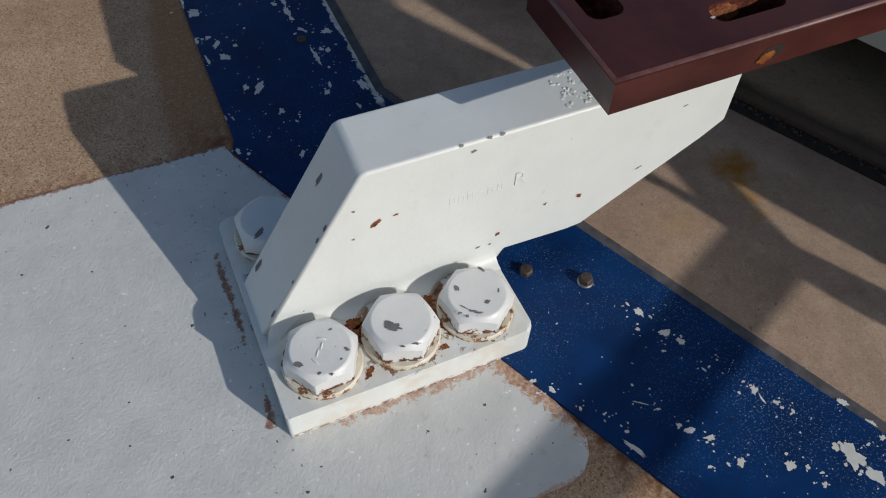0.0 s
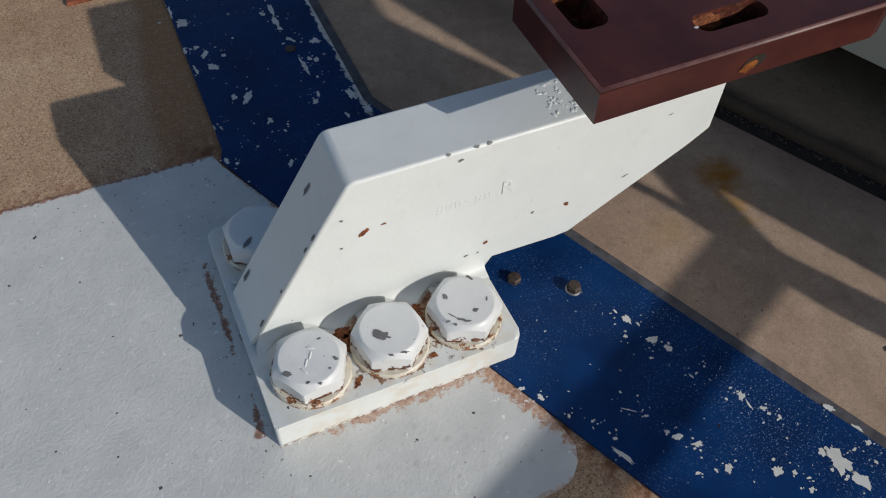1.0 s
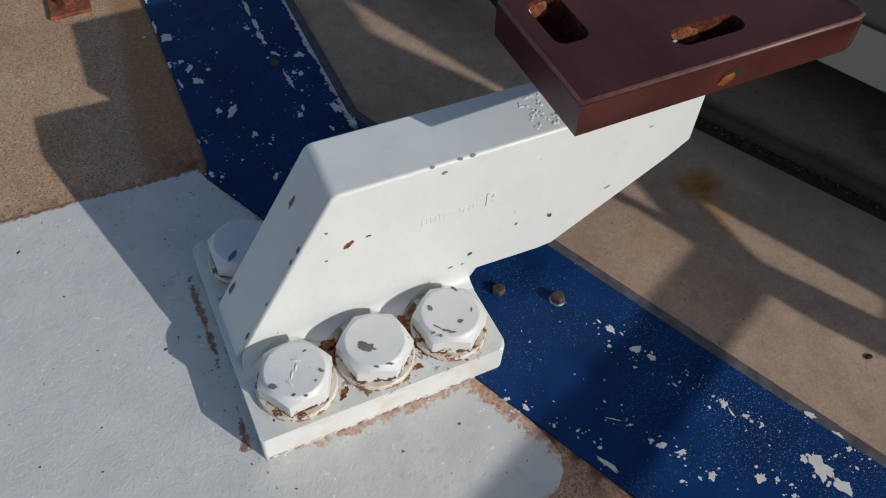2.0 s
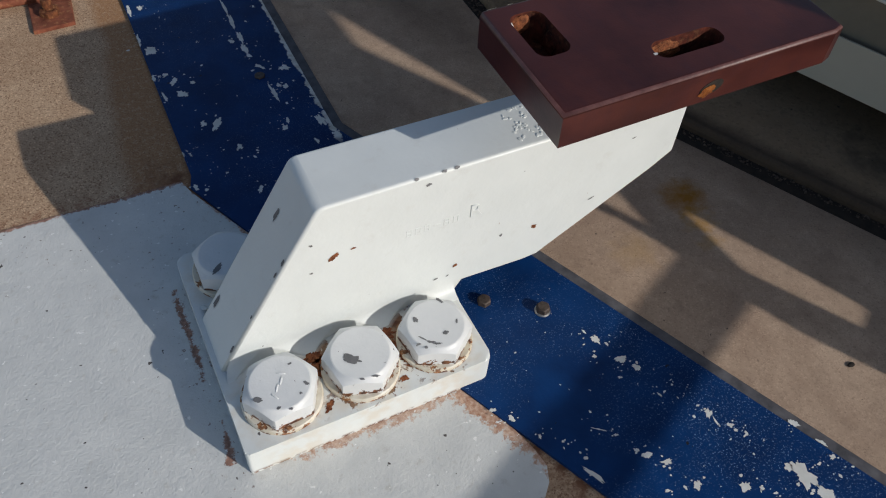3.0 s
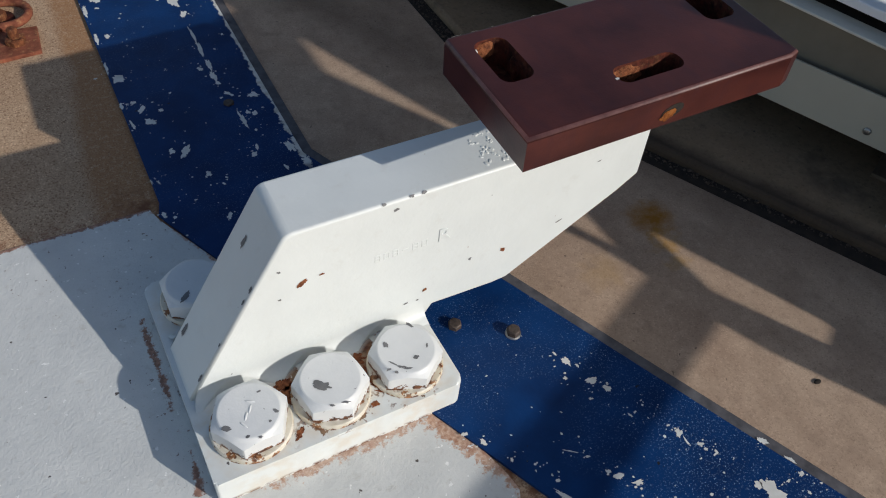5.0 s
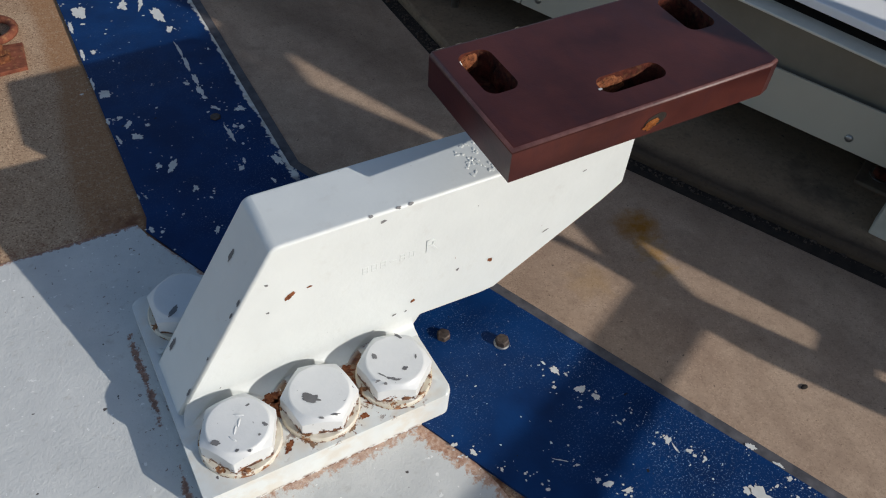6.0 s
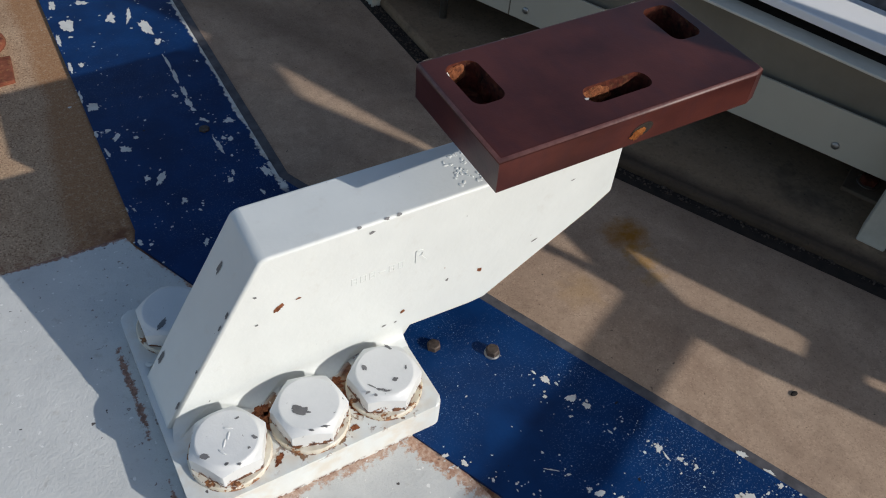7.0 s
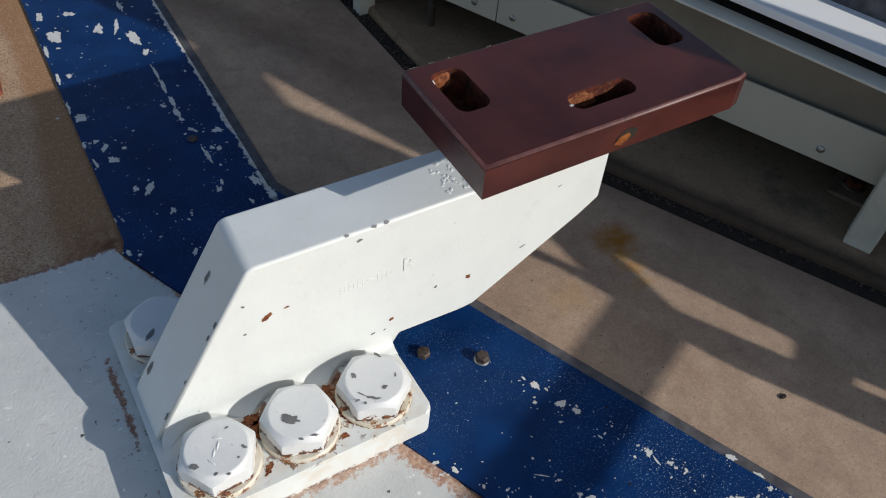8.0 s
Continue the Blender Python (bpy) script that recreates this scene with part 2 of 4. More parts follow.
def blue_paint(name):
    """Navy paint over a pale primer, chipped most along the edges."""
    m = Mat(name, 0.5, spec=0.16)
    c = m.mix(m.step(m.noise(16, 5, 0.6), 0.35, 0.7), (0.001, 0.0205, 0.09), (0.0022, 0.038, 0.15))
    dust = m.step(m.noise(540, 4, 0.75, shift=3), 0.585, 0.64)
    dusty = m.step(m.noise(9, 3, 0.6, shift=14), 0.4, 0.65)
    c = m.mix(m.math("MULTIPLY", m.math("MULTIPLY", dust, m.math("MULTIPLY", dusty, m.math("MULTIPLY_ADD", m.step(m.axis()[1], 0.36, 0.12), 0.75, 0.25))), 0.9), c, (0.3, 0.42, 0.58))
    x, y, z = m.axis()
    beyond = m.step(y, 0.33, 0.345)
    rim_a = m.math("MAXIMUM", m.step(m.math("ABSOLUTE", m.line(NEAR_BEND, NEAR_A)), 0.03, 0.0), m.step(m.math("ABSOLUTE", m.line(FAR_BEND, FAR_A)), 0.024, 0.0))
    rim_b = m.math("MAXIMUM", m.step(m.math("ABSOLUTE", m.line(NEAR_BEND, NEAR_B)), 0.016, 0.0), m.step(m.math("ABSOLUTE", m.line(FAR_BEND, FAR_B)), 0.012, 0.0))
    rim = m.math("ADD", m.math("MULTIPLY", rim_a, beyond), m.math("MULTIPLY", rim_b, m.math("SUBTRACT", 0.75, m.math("MULTIPLY", beyond, 0.75))))
    crowd = m.math("MULTIPLY", m.noise(7, 2, 0.5, shift=21), 0.12)
    flake = m.math("ADD", m.noise(62, 5, 0.62, shift=17), m.math("ADD", m.math("MULTIPLY", rim, 0.13), crowd))
    flake = m.math("ADD", flake, m.math("MULTIPLY_ADD", beyond, 0.045, -0.045))
    chip = m.step(flake, 0.785, 0.792)
    worn = m.math("ADD", m.math("ABSOLUTE", m.line(FAR_BEND, FAR_A)), m.math("MULTIPLY", m.noise(45, 5, 0.65, shift=60), 0.022))
    chip = m.math("MAXIMUM", chip, m.math("MULTIPLY", m.step(worn, 0.0145, 0.0132), beyond))
    speck = m.math("ADD", m.noise(240, 2, 0.5, shift=8), crowd)
    chip = m.math("MAXIMUM", chip, m.step(speck, 0.8, 0.815))
    pale = m.mix(m.step(m.noise(110, 4), 0.4, 0.66), (0.66, 0.66, 0.63), (0.5, 0.47, 0.41))
    c = m.mix(chip, c, pale)
    dark = m.step(m.noise(85, 3, 0.6, shift=27), 0.735, 0.75)
    c = m.mix(dark, c, (0.02, 0.018, 0.02))
    h = m.math("SUBTRACT", m.math("MULTIPLY", m.noise(330, 3, 0.6), 0.7), m.math("MULTIPLY", chip, 1.2))
    r = m.math("ADD", m.math("MULTIPLY_ADD", m.noise(40, 4, 0.6, shift=5), 0.16, 0.4), m.math("MULTIPLY", chip, 0.3))
    return m.done(c, h, 0.35, 0.0006, r)


def white_paint(name="white_gloss_paint", base=(0.715, 0.745, 0.735), rust_spots=True, rough=0.38):
    """Thick brushed paint on cast steel."""
    m = Mat(name, rough, spec=0.5)
    c = m.mix(m.step(m.noise(18, 4, 0.6), 0.3, 0.7), tuple(k * 0.94 for k in base), base)
    grime_or_shade = m.step(m.noise(55, 5, 0.65, shift=6), 0.6, 0.78)
    c = m.mix(m.math("MULTIPLY", grime_or_shade, 0.22), c, (0.5, 0.47, 0.42))
    if rust_spots:
        spot = m.step(m.noise(105, 2, 0.5, shift=13), 0.762, 0.775)
        c = m.mix(spot, c, m.mix(m.step(m.noise(30, 2, shift=50), 0.45, 0.5), (0.1, 0.1, 0.11), (0.24, 0.08, 0.035)))
    h = m.math("ADD", m.noise(260, 3, 0.6), m.math("MULTIPLY", m.noise(48, 3, 0.5, shift=3), 4.0))
    return m.done(c, h, 0.22, 0.0006, m.math("ADD", rough - 0.06, m.math("MULTIPLY", m.noise(30, 4), 0.14)))


def base_paint():
    """The bracket's paint with rust creeping out from under the bolts."""
    m = Mat("white_paint_rusting", 0.4, spec=0.5)
    c = m.mix(m.step(m.noise(18, 4, 0.6), 0.3, 0.7), (0.67, 0.695, 0.685), (0.715, 0.745, 0.735))
    ragged = m.noise(85, 6, 0.68, shift=4)
    near = None
    for p in BOLTS:
        d = m.math("ABSOLUTE", m.math("SUBTRACT", m.distance(p), 0.036))
        near = d if near is None else m.math("MINIMUM", near, d)
    x, y, z = m.axis()
    pit = m.step(m.math("MINIMUM", m.distance((0.0758, 0.062)), m.distance((0.145, 0.06))), 0.024, 0.008)
    f = m.math("MULTIPLY", m.step(near, 0.011, 0.003), m.step(m.math("ADD", ragged, m.math("MULTIPLY", pit, 0.26)), 0.555, 0.59))
    f = m.math("MULTIPLY", f, m.step(z, PLATE_Z - 0.004, PLATE_Z - 0.001))
    f = m.math("MULTIPLY", f, m.math("MULTIPLY", m.step(x, 0.06, 0.085), m.step(x, 0.2, 0.185)))
    foot = m.math("MULTIPLY", m.step(z, 0.006, 0.002), m.step(ragged, 0.47, 0.53))
    f = m.math("MAXIMUM", f, foot)
    rust = m.mix(m.step(m.noise(190, 4, 0.6), 0.35, 0.65), (0.06, 0.02, 0.011), (0.2, 0.075, 0.03))
    c = m.mix(f, c, rust)
    halo = m.math("MULTIPLY", m.step(near, 0.014, 0.002), 0.35)
    c = m.mix(m.math("MULTIPLY", halo, m.step(m.noise(60, 4), 0.4, 0.6)), c, (0.6, 0.47, 0.31))
    chip = m.step(m.noise(120, 2, 0.5, shift=23), 0.748, 0.76)
    c = m.mix(chip, c, (0.12, 0.11, 0.11))
    h = m.math("SUBTRACT", m.math("ADD", m.noise(260, 3, 0.6), m.math("MULTIPLY", m.noise(48, 3, 0.5, shift=3), 4.0)), m.math("MULTIPLY", f, 2.0))
    return m.done(c, h, 0.25, 0.0006, m.math("ADD", 0.36, m.math("MULTIPLY", f, 0.4)))


def bolt_paint():
    m = Mat("chipped_bolt_paint", 0.42, spec=0.5)
    c = m.mix(m.step(m.noise(30, 4, 0.6), 0.3, 0.7), (0.66, 0.675, 0.68), (0.73, 0.74, 0.74))
    x, y, z = m.axis()
    low = m.step(z, 0.049, 0.0402)
    f = m.step(m.math("ADD", m.noise(150, 4, 0.62, shift=6), m.math("MULTIPLY", low, 0.27)), 0.69, 0.715)
    rust = m.mix(m.step(m.noise(210, 3), 0.4, 0.6), (0.06, 0.022, 0.012), (0.22, 0.085, 0.035))
    grey = m.step(z, 0.048, 0.052)
    c = m.mix(f, c, m.mix(grey, rust, (0.14, 0.14, 0.145)))
    h = m.math("SUBTRACT", m.math("ADD", m.noise(300, 3, 0.6), m.math("MULTIPLY", m.noise(60, 3, shift=4), 3.0)), m.math("MULTIPLY", f, 2.5))
    return m.done(c, h, 0.3, 0.0006)


def washer_paint():
    m = Mat("cream_washer_paint", 0.5)
    c = m.mix(m.step(m.noise(60, 4, 0.6), 0.35, 0.65), (0.6, 0.54, 0.42), (0.72, 0.69, 0.62))
    x, y, z = m.axis()
    skirt = m.step(z, PLATE_Z + 0.0028, PLATE_Z)
    f = m.step(m.math("ADD", m.noise(110, 5, 0.66, shift=3), m.math("MULTIPLY", skirt, 0.1)), 0.565, 0.595)
    rust = m.mix(m.step(m.noise(260, 3), 0.4, 0.6), (0.11, 0.04, 0.018), (0.36, 0.16, 0.06))
    return m.done(m.mix(f, c, rust), m.noise(300, 3), 0.3, 0.0005)


def oxide_paint():
    """Semi-gloss red-oxide primer."""
    m = Mat("red_oxide_paint", 0.3, spec=0.36)
    big = m.step(m.noise(13, 4, 0.6, (1, 1, 2)), 0.35, 0.68)
    c = m.mix(big, (0.04, 0.0105, 0.0095), (0.088, 0.024, 0.0185))
    c = m.mix(m.math("MULTIPLY", m.step(m.noise(34, 5, 0.7, (2.5, 0.6, 1), 9), 0.5, 0.72), 0.4), c, (0.036, 0.014, 0.02))
    h = m.math("ADD", m.noise(700, 2, 0.5), m.math("MULTIPLY", m.noise(90, 3, shift=2), 1.5))
    return m.done(c, h, 0.12, 0.0005, m.math("ADD", 0.24, m.math("MULTIPLY", m.noise(45, 4), 0.16)))


def rust_metal(name="scaling_rust", low=(0.05, 0.014, 0.008), high=(0.24, 0.085, 0.035), scale=120, pale=0.4):
    m = Mat(name, 0.85, spec=0.25)
    c = m.mix(m.step(m.noise(scale, 5, 0.7), 0.33, 0.68), low, high)
    c = m.mix(m.math("MULTIPLY", m.step(m.noise(scale * 2.2, 3, shift=3), 0.55, 0.7), pale), c, (0.5, 0.27, 0.12))
    return m.done(c, m.noise(scale * 2, 4, 0.7), 0.7, 0.0012)


def plain(name, low, high, rough=0.5, metal=0.0, scale=40, strength=0.15):
    m = Mat(name, rough, metal)
    c = m.mix(m.step(m.noise(scale, 5, 0.62), 0.32, 0.68), low, high)
    return m.done(c, m.noise(scale * 7, 3), strength, 0.0005, m.math("ADD", rough - 0.06, m.math("MULTIPLY", m.noise(scale * 0.7, 3), 0.14)))


TAN, GREY, SLAB = tan_concrete(), grey_concrete(), dirty_slab()
FLOOR_WHITE = floor_paint()
BLUE = blue_paint("navy_paint")
WHITE, BASE, BOLT, WASHER = white_paint(), base_paint(), bolt_paint(), washer_paint()
OXIDE, RUST = oxide_paint(), rust_metal()


def lit_oxide_rim():
    """The primer dull and pale along the block's rim, its highlight put into the colour."""
    m = Mat("lit_oxide_edge", 0.48, spec=0.55)
    c = m.mix(m.step(m.noise(60, 5, 0.65), 0.35, 0.65), (0.075, 0.024, 0.022), (0.17, 0.075, 0.068))
    return m.done(c, m.noise(400, 3, 0.6), 0.3, 0.0005)


OXIDE_EDGE = lit_oxide_rim()
ORANGE = rust_metal("orange_rust", (0.1, 0.024, 0.006), (0.3, 0.1, 0.018), 150, 0.15)
DARK_RUST = rust_metal("dark_rust", (0.012, 0.004, 0.003), (0.13, 0.028, 0.015), 90, 0.12)
CLAMP = rust_metal("rusty_red_primer", (0.12, 0.035, 0.02), (0.3, 0.1, 0.055), 70)
CHIP_GREY = plain("bare_grey_metal", (0.1, 0.1, 0.105), (0.2, 0.2, 0.205), 0.6)
CHIP_RUST = rust_metal("rust_chip", (0.07, 0.02, 0.01), (0.3, 0.1, 0.04), 260, 0.25)
PRIMER = plain("pale_primer", (0.58, 0.57, 0.53), (0.72, 0.72, 0.69), 0.7, scale=70)
SEAL = plain("dark_sealant", (0.05, 0.048, 0.055), (0.12, 0.115, 0.125), 0.75, scale=60, strength=0.4)
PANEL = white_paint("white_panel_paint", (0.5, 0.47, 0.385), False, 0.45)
# panel paint darkened: the recess's shade is put into the colour
PANEL_SHADED = plain("shaded_panel_paint", (0.17, 0.15, 0.115), (0.24, 0.215, 0.17), 0.55, scale=9)
SILL = plain("bright_sill_paint", (0.84, 0.85, 0.86), (0.9, 0.9, 0.9), 0.22, scale=14)
LIP = plain("cream_lip_paint", (0.6, 0.58, 0.5), (0.7, 0.68, 0.6), 0.5, scale=25)
STEEL = plain("dull_steel", (0.25, 0.25, 0.25), (0.45, 0.45, 0.44), 0.38, 0.9, 60)
BLACK = plain("black_debris_and_shade", (0.012, 0.008, 0.006), (0.03, 0.02, 0.014), 0.95, scale=90, strength=0.5)
BOARD = plain("dark_brown_board", (0.05, 0.04, 0.032), (0.09, 0.075, 0.06), 0.7, scale=12)
WALL = plain("grey_render", (0.34, 0.34, 0.33), (0.42, 0.42, 0.41), 0.85, scale=6)
FOOT_PAINT = plain("brown_foot_paint", (0.11, 0.075, 0.05), (0.2, 0.15, 0.11), 0.7, scale=45)
SCREW = plain("dull_rusty_steel", (0.035, 0.026, 0.022), (0.12, 0.09, 0.075), 0.55, 0.3, 160, 0.5)
POST_PAINT = plain("cream_post_paint", (0.4, 0.39, 0.33), (0.52, 0.51, 0.45), 0.6, scale=30)


# ---- mesh helpers ----
def part(name, bm, material, parent=None, label="", smooth=False):
    """Link a bmesh as one mesh object, under a thing or a part."""
    me = bpy.data.meshes.new(name)
    bmesh.ops.recalc_face_normals(bm, faces=bm.faces)
    bm.to_mesh(me)
    bm.free()
    for k in material if isinstance(material, (list, tuple)) else (material,):
        me.materials.append(k)
    if smooth:
        for f in me.polygons:
            f.use_smooth = True
    ob = new(name, me)
    ob.parent = parent
    if label:
        tagged(ob, label)
    return ob


def thing(name, place, label, category, group="", kind=""):
    ob = new(name)
    ob.empty_display_size = 0.05
    ob.location = place
    bpy.context.view_layer.update()
    return tagged(ob, label, category, group, kind)


def under(ob, parent):
    """Put ob, built in world coordinates, under parent."""
    ob.parent = parent
    ob.matrix_parent_inverse = parent.matrix_world.inverted()
    return ob


def box(bm, lo, hi, bevel=0.0, seg=2):
    m = Matrix.Translation([(a + b) / 2 for a, b in zip(lo, hi)]) @ Matrix.Diagonal([b - a for a, b in zip(lo, hi)] + [1])
    vs = bmesh.ops.create_cube(bm, size=1, matrix=m)["verts"]
    if bevel:
        es = list({e for v in vs for e in v.link_edges})
        bmesh.ops.bevel(bm, geom=es, offset=bevel, segments=seg, profile=0.5, affect="EDGES")
    return bm


def prism(bm, outline, z0, z1, bevel=0.0, seg=2, vertical=0.0):
    """An upright prism on a floor outline, its top rim bevelled."""
    low = [bm.verts.new((x, y, z0)) for x, y in outline]
    top = [bm.verts.new((x, y, z1)) for x, y in outline]
    bm.faces.new(low[::-1])
    lid = bm.faces.new(top)
    n = len(outline)
    for i in range(n):
        bm.faces.new((low[i], low[(i + 1) % n], top[(i + 1) % n], top[i]))
    if bevel:
        bmesh.ops.bevel(bm, geom=list(lid.edges), offset=bevel, segments=seg, profile=0.5, affect="EDGES")
    return bm


def rounded(x0, y0, x1, y1, r, n=5):
    """A rectangle's outline with its corners rounded by r (one value or four)."""
    rs = r if isinstance(r, tuple) else (r,) * 4
    pts = []
    for (cx, cy, a), k in zip(((x0, y0, 180), (x1, y0, 270), (x1, y1, 0), (x0, y1, 90)), rs):
        ox, oy = cx + (k if cx == x0 else -k), cy + (k if cy == y0 else -k)
        for i in range(n + 1):
            t = radians(a + 90 * i / n)
            pts.append((ox + k * math.cos(t), oy + k * math.sin(t)))
    return pts


def lathe(bm, rings, centre, n=40, cap=True):
    """Rings of (radius, z) round an upright axis."""
    loops = []
    for r, z in rings:
        loops.append([bm.verts.new((centre[0] + r * math.cos(2 * math.pi * i / n), centre[1] + r * math.sin(2 * math.pi * i / n), z)) for i in range(n)])
    for a, b in zip(loops, loops[1:]):
        for i in range(n):
            bm.faces.new((a[i], a[(i + 1) % n], b[(i + 1) % n], b[i]))
    if cap:
        bm.faces.new(loops[0][::-1])
        bm.faces.new(loops[-1])
    return bm


def tube(bm, points, r, n=12):
    """A round bar along points."""
    pts = [Vector(p) for p in points]
    loops = []
    for i, p in enumerate(pts):
        d = (pts[min(i + 1, len(pts) - 1)] - pts[max(i - 1, 0)]).normalized()
        side = d.cross(Vector((0, 0, 1)))
        side = Vector((1, 0, 0)) if side.length < 1e-4 else side.normalized()
        up = side.cross(d)
        loops.append([bm.verts.new(p + r * (side * math.cos(2 * math.pi * k / n) + up * math.sin(2 * math.pi * k / n))) for k in range(n)])
    for a, b in zip(loops, loops[1:]):
        for k in range(n):
            bm.faces.new((a[k], a[(k + 1) % n], b[(k + 1) % n], b[k]))
    bm.faces.new(loops[0][::-1])
    bm.faces.new(loops[-1])
    return bm


def hexagon(bm, centre, flats, z0, z1, turn, chamfer=0.0025):
    """A hex head with its top corners turned down to a circle."""
    n = 96
    loops = []
    ap = flats / 2
    for z, lim in ((z0, 9), (z1 - chamfer, 9), (z1 - chamfer * 0.75, ap * 0.975), (z1 - chamfer * 0.14, ap * 0.9), (z1, ap * 0.86)):
        ring = []
        for i in range(n):
            a = 2 * math.pi * i / n
            k = (a - radians(turn)) % (math.pi / 3) - math.pi / 6
            r = ap / math.cos(k)
            zz = z
            if lim == 9 and z > z0:
                zz = z - (r - ap) * 0.6
            r = min(r, lim)
            ring.append(bm.verts.new((centre[0] + r * math.cos(a), centre[1] + r * math.sin(a), zz)))
        loops.append(ring)
    for a, b in zip(loops, loops[1:]):
        for i in range(n):
            bm.faces.new((a[i], a[(i + 1) % n], b[(i + 1) % n], b[i]))
    bm.faces.new(loops[0][::-1])
    bm.faces.new(loops[-1])
    return bm


def blob(bm, at, u, v, long, wide, seed, rag=0.55):
    """A flake with a ragged outline on the plane of u and v."""
    at, u, v = Vector(at), Vector(u).normalized(), Vector(v).normalized()
    n = 40
    ring = []
    for i in range(n):
        a = 2 * math.pi * i / n
        q = Vector((math.cos(a), math.sin(a), seed * 3.7))
        r = 1 + rag * (0.75 * noise.noise(q * 1.3) + 0.5 * noise.noise(q * 3.1) + 0.35 * noise.noise(q * 7.3))
        ring.append(bm.verts.new(at + u * (long * max(r, 0.2) * math.cos(a)) + v * (wide * max(r, 0.2) * math.sin(a))))
    mid = bm.verts.new(at)
    for i in range(n):
        bm.faces.new((ring[i], ring[(i + 1) % n], mid))
    return bm


def flake(bm, x, y, z, long, wide, turn, seed):
    """A flake on level paint with a few crumbs round it."""
    rnd = random.Random(seed)
    c, s = math.cos(radians(turn)), math.sin(radians(turn))
    blob(bm, (x, y, z), (c, s, 0), (-s, c, 0), long, wide, seed, 0.8)
    for k in range(2):
        p, q = rnd.gauss(0, 1.1) * long, rnd.gauss(0, 1.1) * (wide + 0.003)
        r = rnd.uniform(0.0004, 0.0005 + wide * 0.2)
        blob(bm, (x + p * c - q * s, y + p * s + q * c, z + 0.00005), (1, 0, 0), (0, 1, 0), r * 1.3, r, seed * 11 + k)


# ---- the ground and its coverings ----
bm = bmesh.new()
prism(bm, [(-250, -250), (250, -250), (250, 250), (-250, 250)], -0.2, 0.0)
tagged(part("ground", bm, TAN), "tan exposed-aggregate concrete with brown stains", "ground", kind="structure")

bm = bmesh.new()
prism(bm, [(FAR_A[0] - 0.02, FAR_A[1]), (FAR_BEND[0] - 0.02, FAR_BEND[1]), (FAR_B[0] - 0.02, FAR_B[1] - 0.02), JOINT_B, JOINT_BEND, JOINT_A], -0.01, 0.0015)
tagged(part("pavement", bm, GREY), "worn grey-brown concrete strip with an ochre stain", "pavement", kind="structure")

bm = bmesh.new()
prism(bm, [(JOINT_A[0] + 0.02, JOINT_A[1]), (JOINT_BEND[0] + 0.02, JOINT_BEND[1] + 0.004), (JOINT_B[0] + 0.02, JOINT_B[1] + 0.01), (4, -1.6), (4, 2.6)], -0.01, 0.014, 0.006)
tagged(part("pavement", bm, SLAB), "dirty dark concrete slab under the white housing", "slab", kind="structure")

# white paint: rounded at its free corner, against the blue plate elsewhere
outline = [(-0.9, -0.1245), (0.19, -0.1245), (0.206, -0.1205), (0.217, -0.1097), (0.2231, -0.0957), (0.2208, -0.0796), (0.2132, -0.0514), (0.2056, -0.0231)]
outline += [(0.1945, -0.005), (0.062, 0.273), (0.038, 0.323), (0.032, 0.343), (-0.9, 0.343)]
bm = bmesh.new()
prism(bm, outline, -0.002, 0.0012)
tagged(part("floor_marking", bm, FLOOR_WHITE), "white paint on the concrete, rust-stained along the steel", "floor paint", kind="structure")


def strip(a, b, c, off0, off1):
    """The band between two offsets to the right of the line a, b, c."""
    out = []
    for off in (off0, off1):
        d1 = (Vector(b) - Vector(a)).normalized()
        d2 = (Vector(c) - Vector(b)).normalized()
        n1, n2 = Vector((-d1.y, d1.x)), Vector((-d2.y, d2.x))
        nb = (n1 + n2) / (1 + n1.dot(n2))
        row = [Vector(a) + n1 * off, Vector(b) + nb * off, Vector(c) + n2 * off]
        out.append([(v.x, v.y) for v in row])
    return out[0] + out[1][::-1]


bm = bmesh.new()
prism(bm, [NEAR_A, (0.045, 0.345), NEAR_BEND, (0.0595, 0.281), (0.1955, -0.0145), NEAR_B, FAR_B, FAR_BEND, FAR_A], -0.002, 0.0035, 0.0012)
tagged(part("cover_plate", bm, BLUE), "navy painted bent cover plate, pale primer chipped along its edges", "cover plate")

bm = bmesh.new()
prism(bm, strip(FAR_A, FAR_BEND, FAR_B, 0.0005, 0.0115), -0.002, 0.0028, 0.001)
tagged(part("trim", bm, SEAL), "dark sealant strip along the blue plates", "sealant", kind="structure")

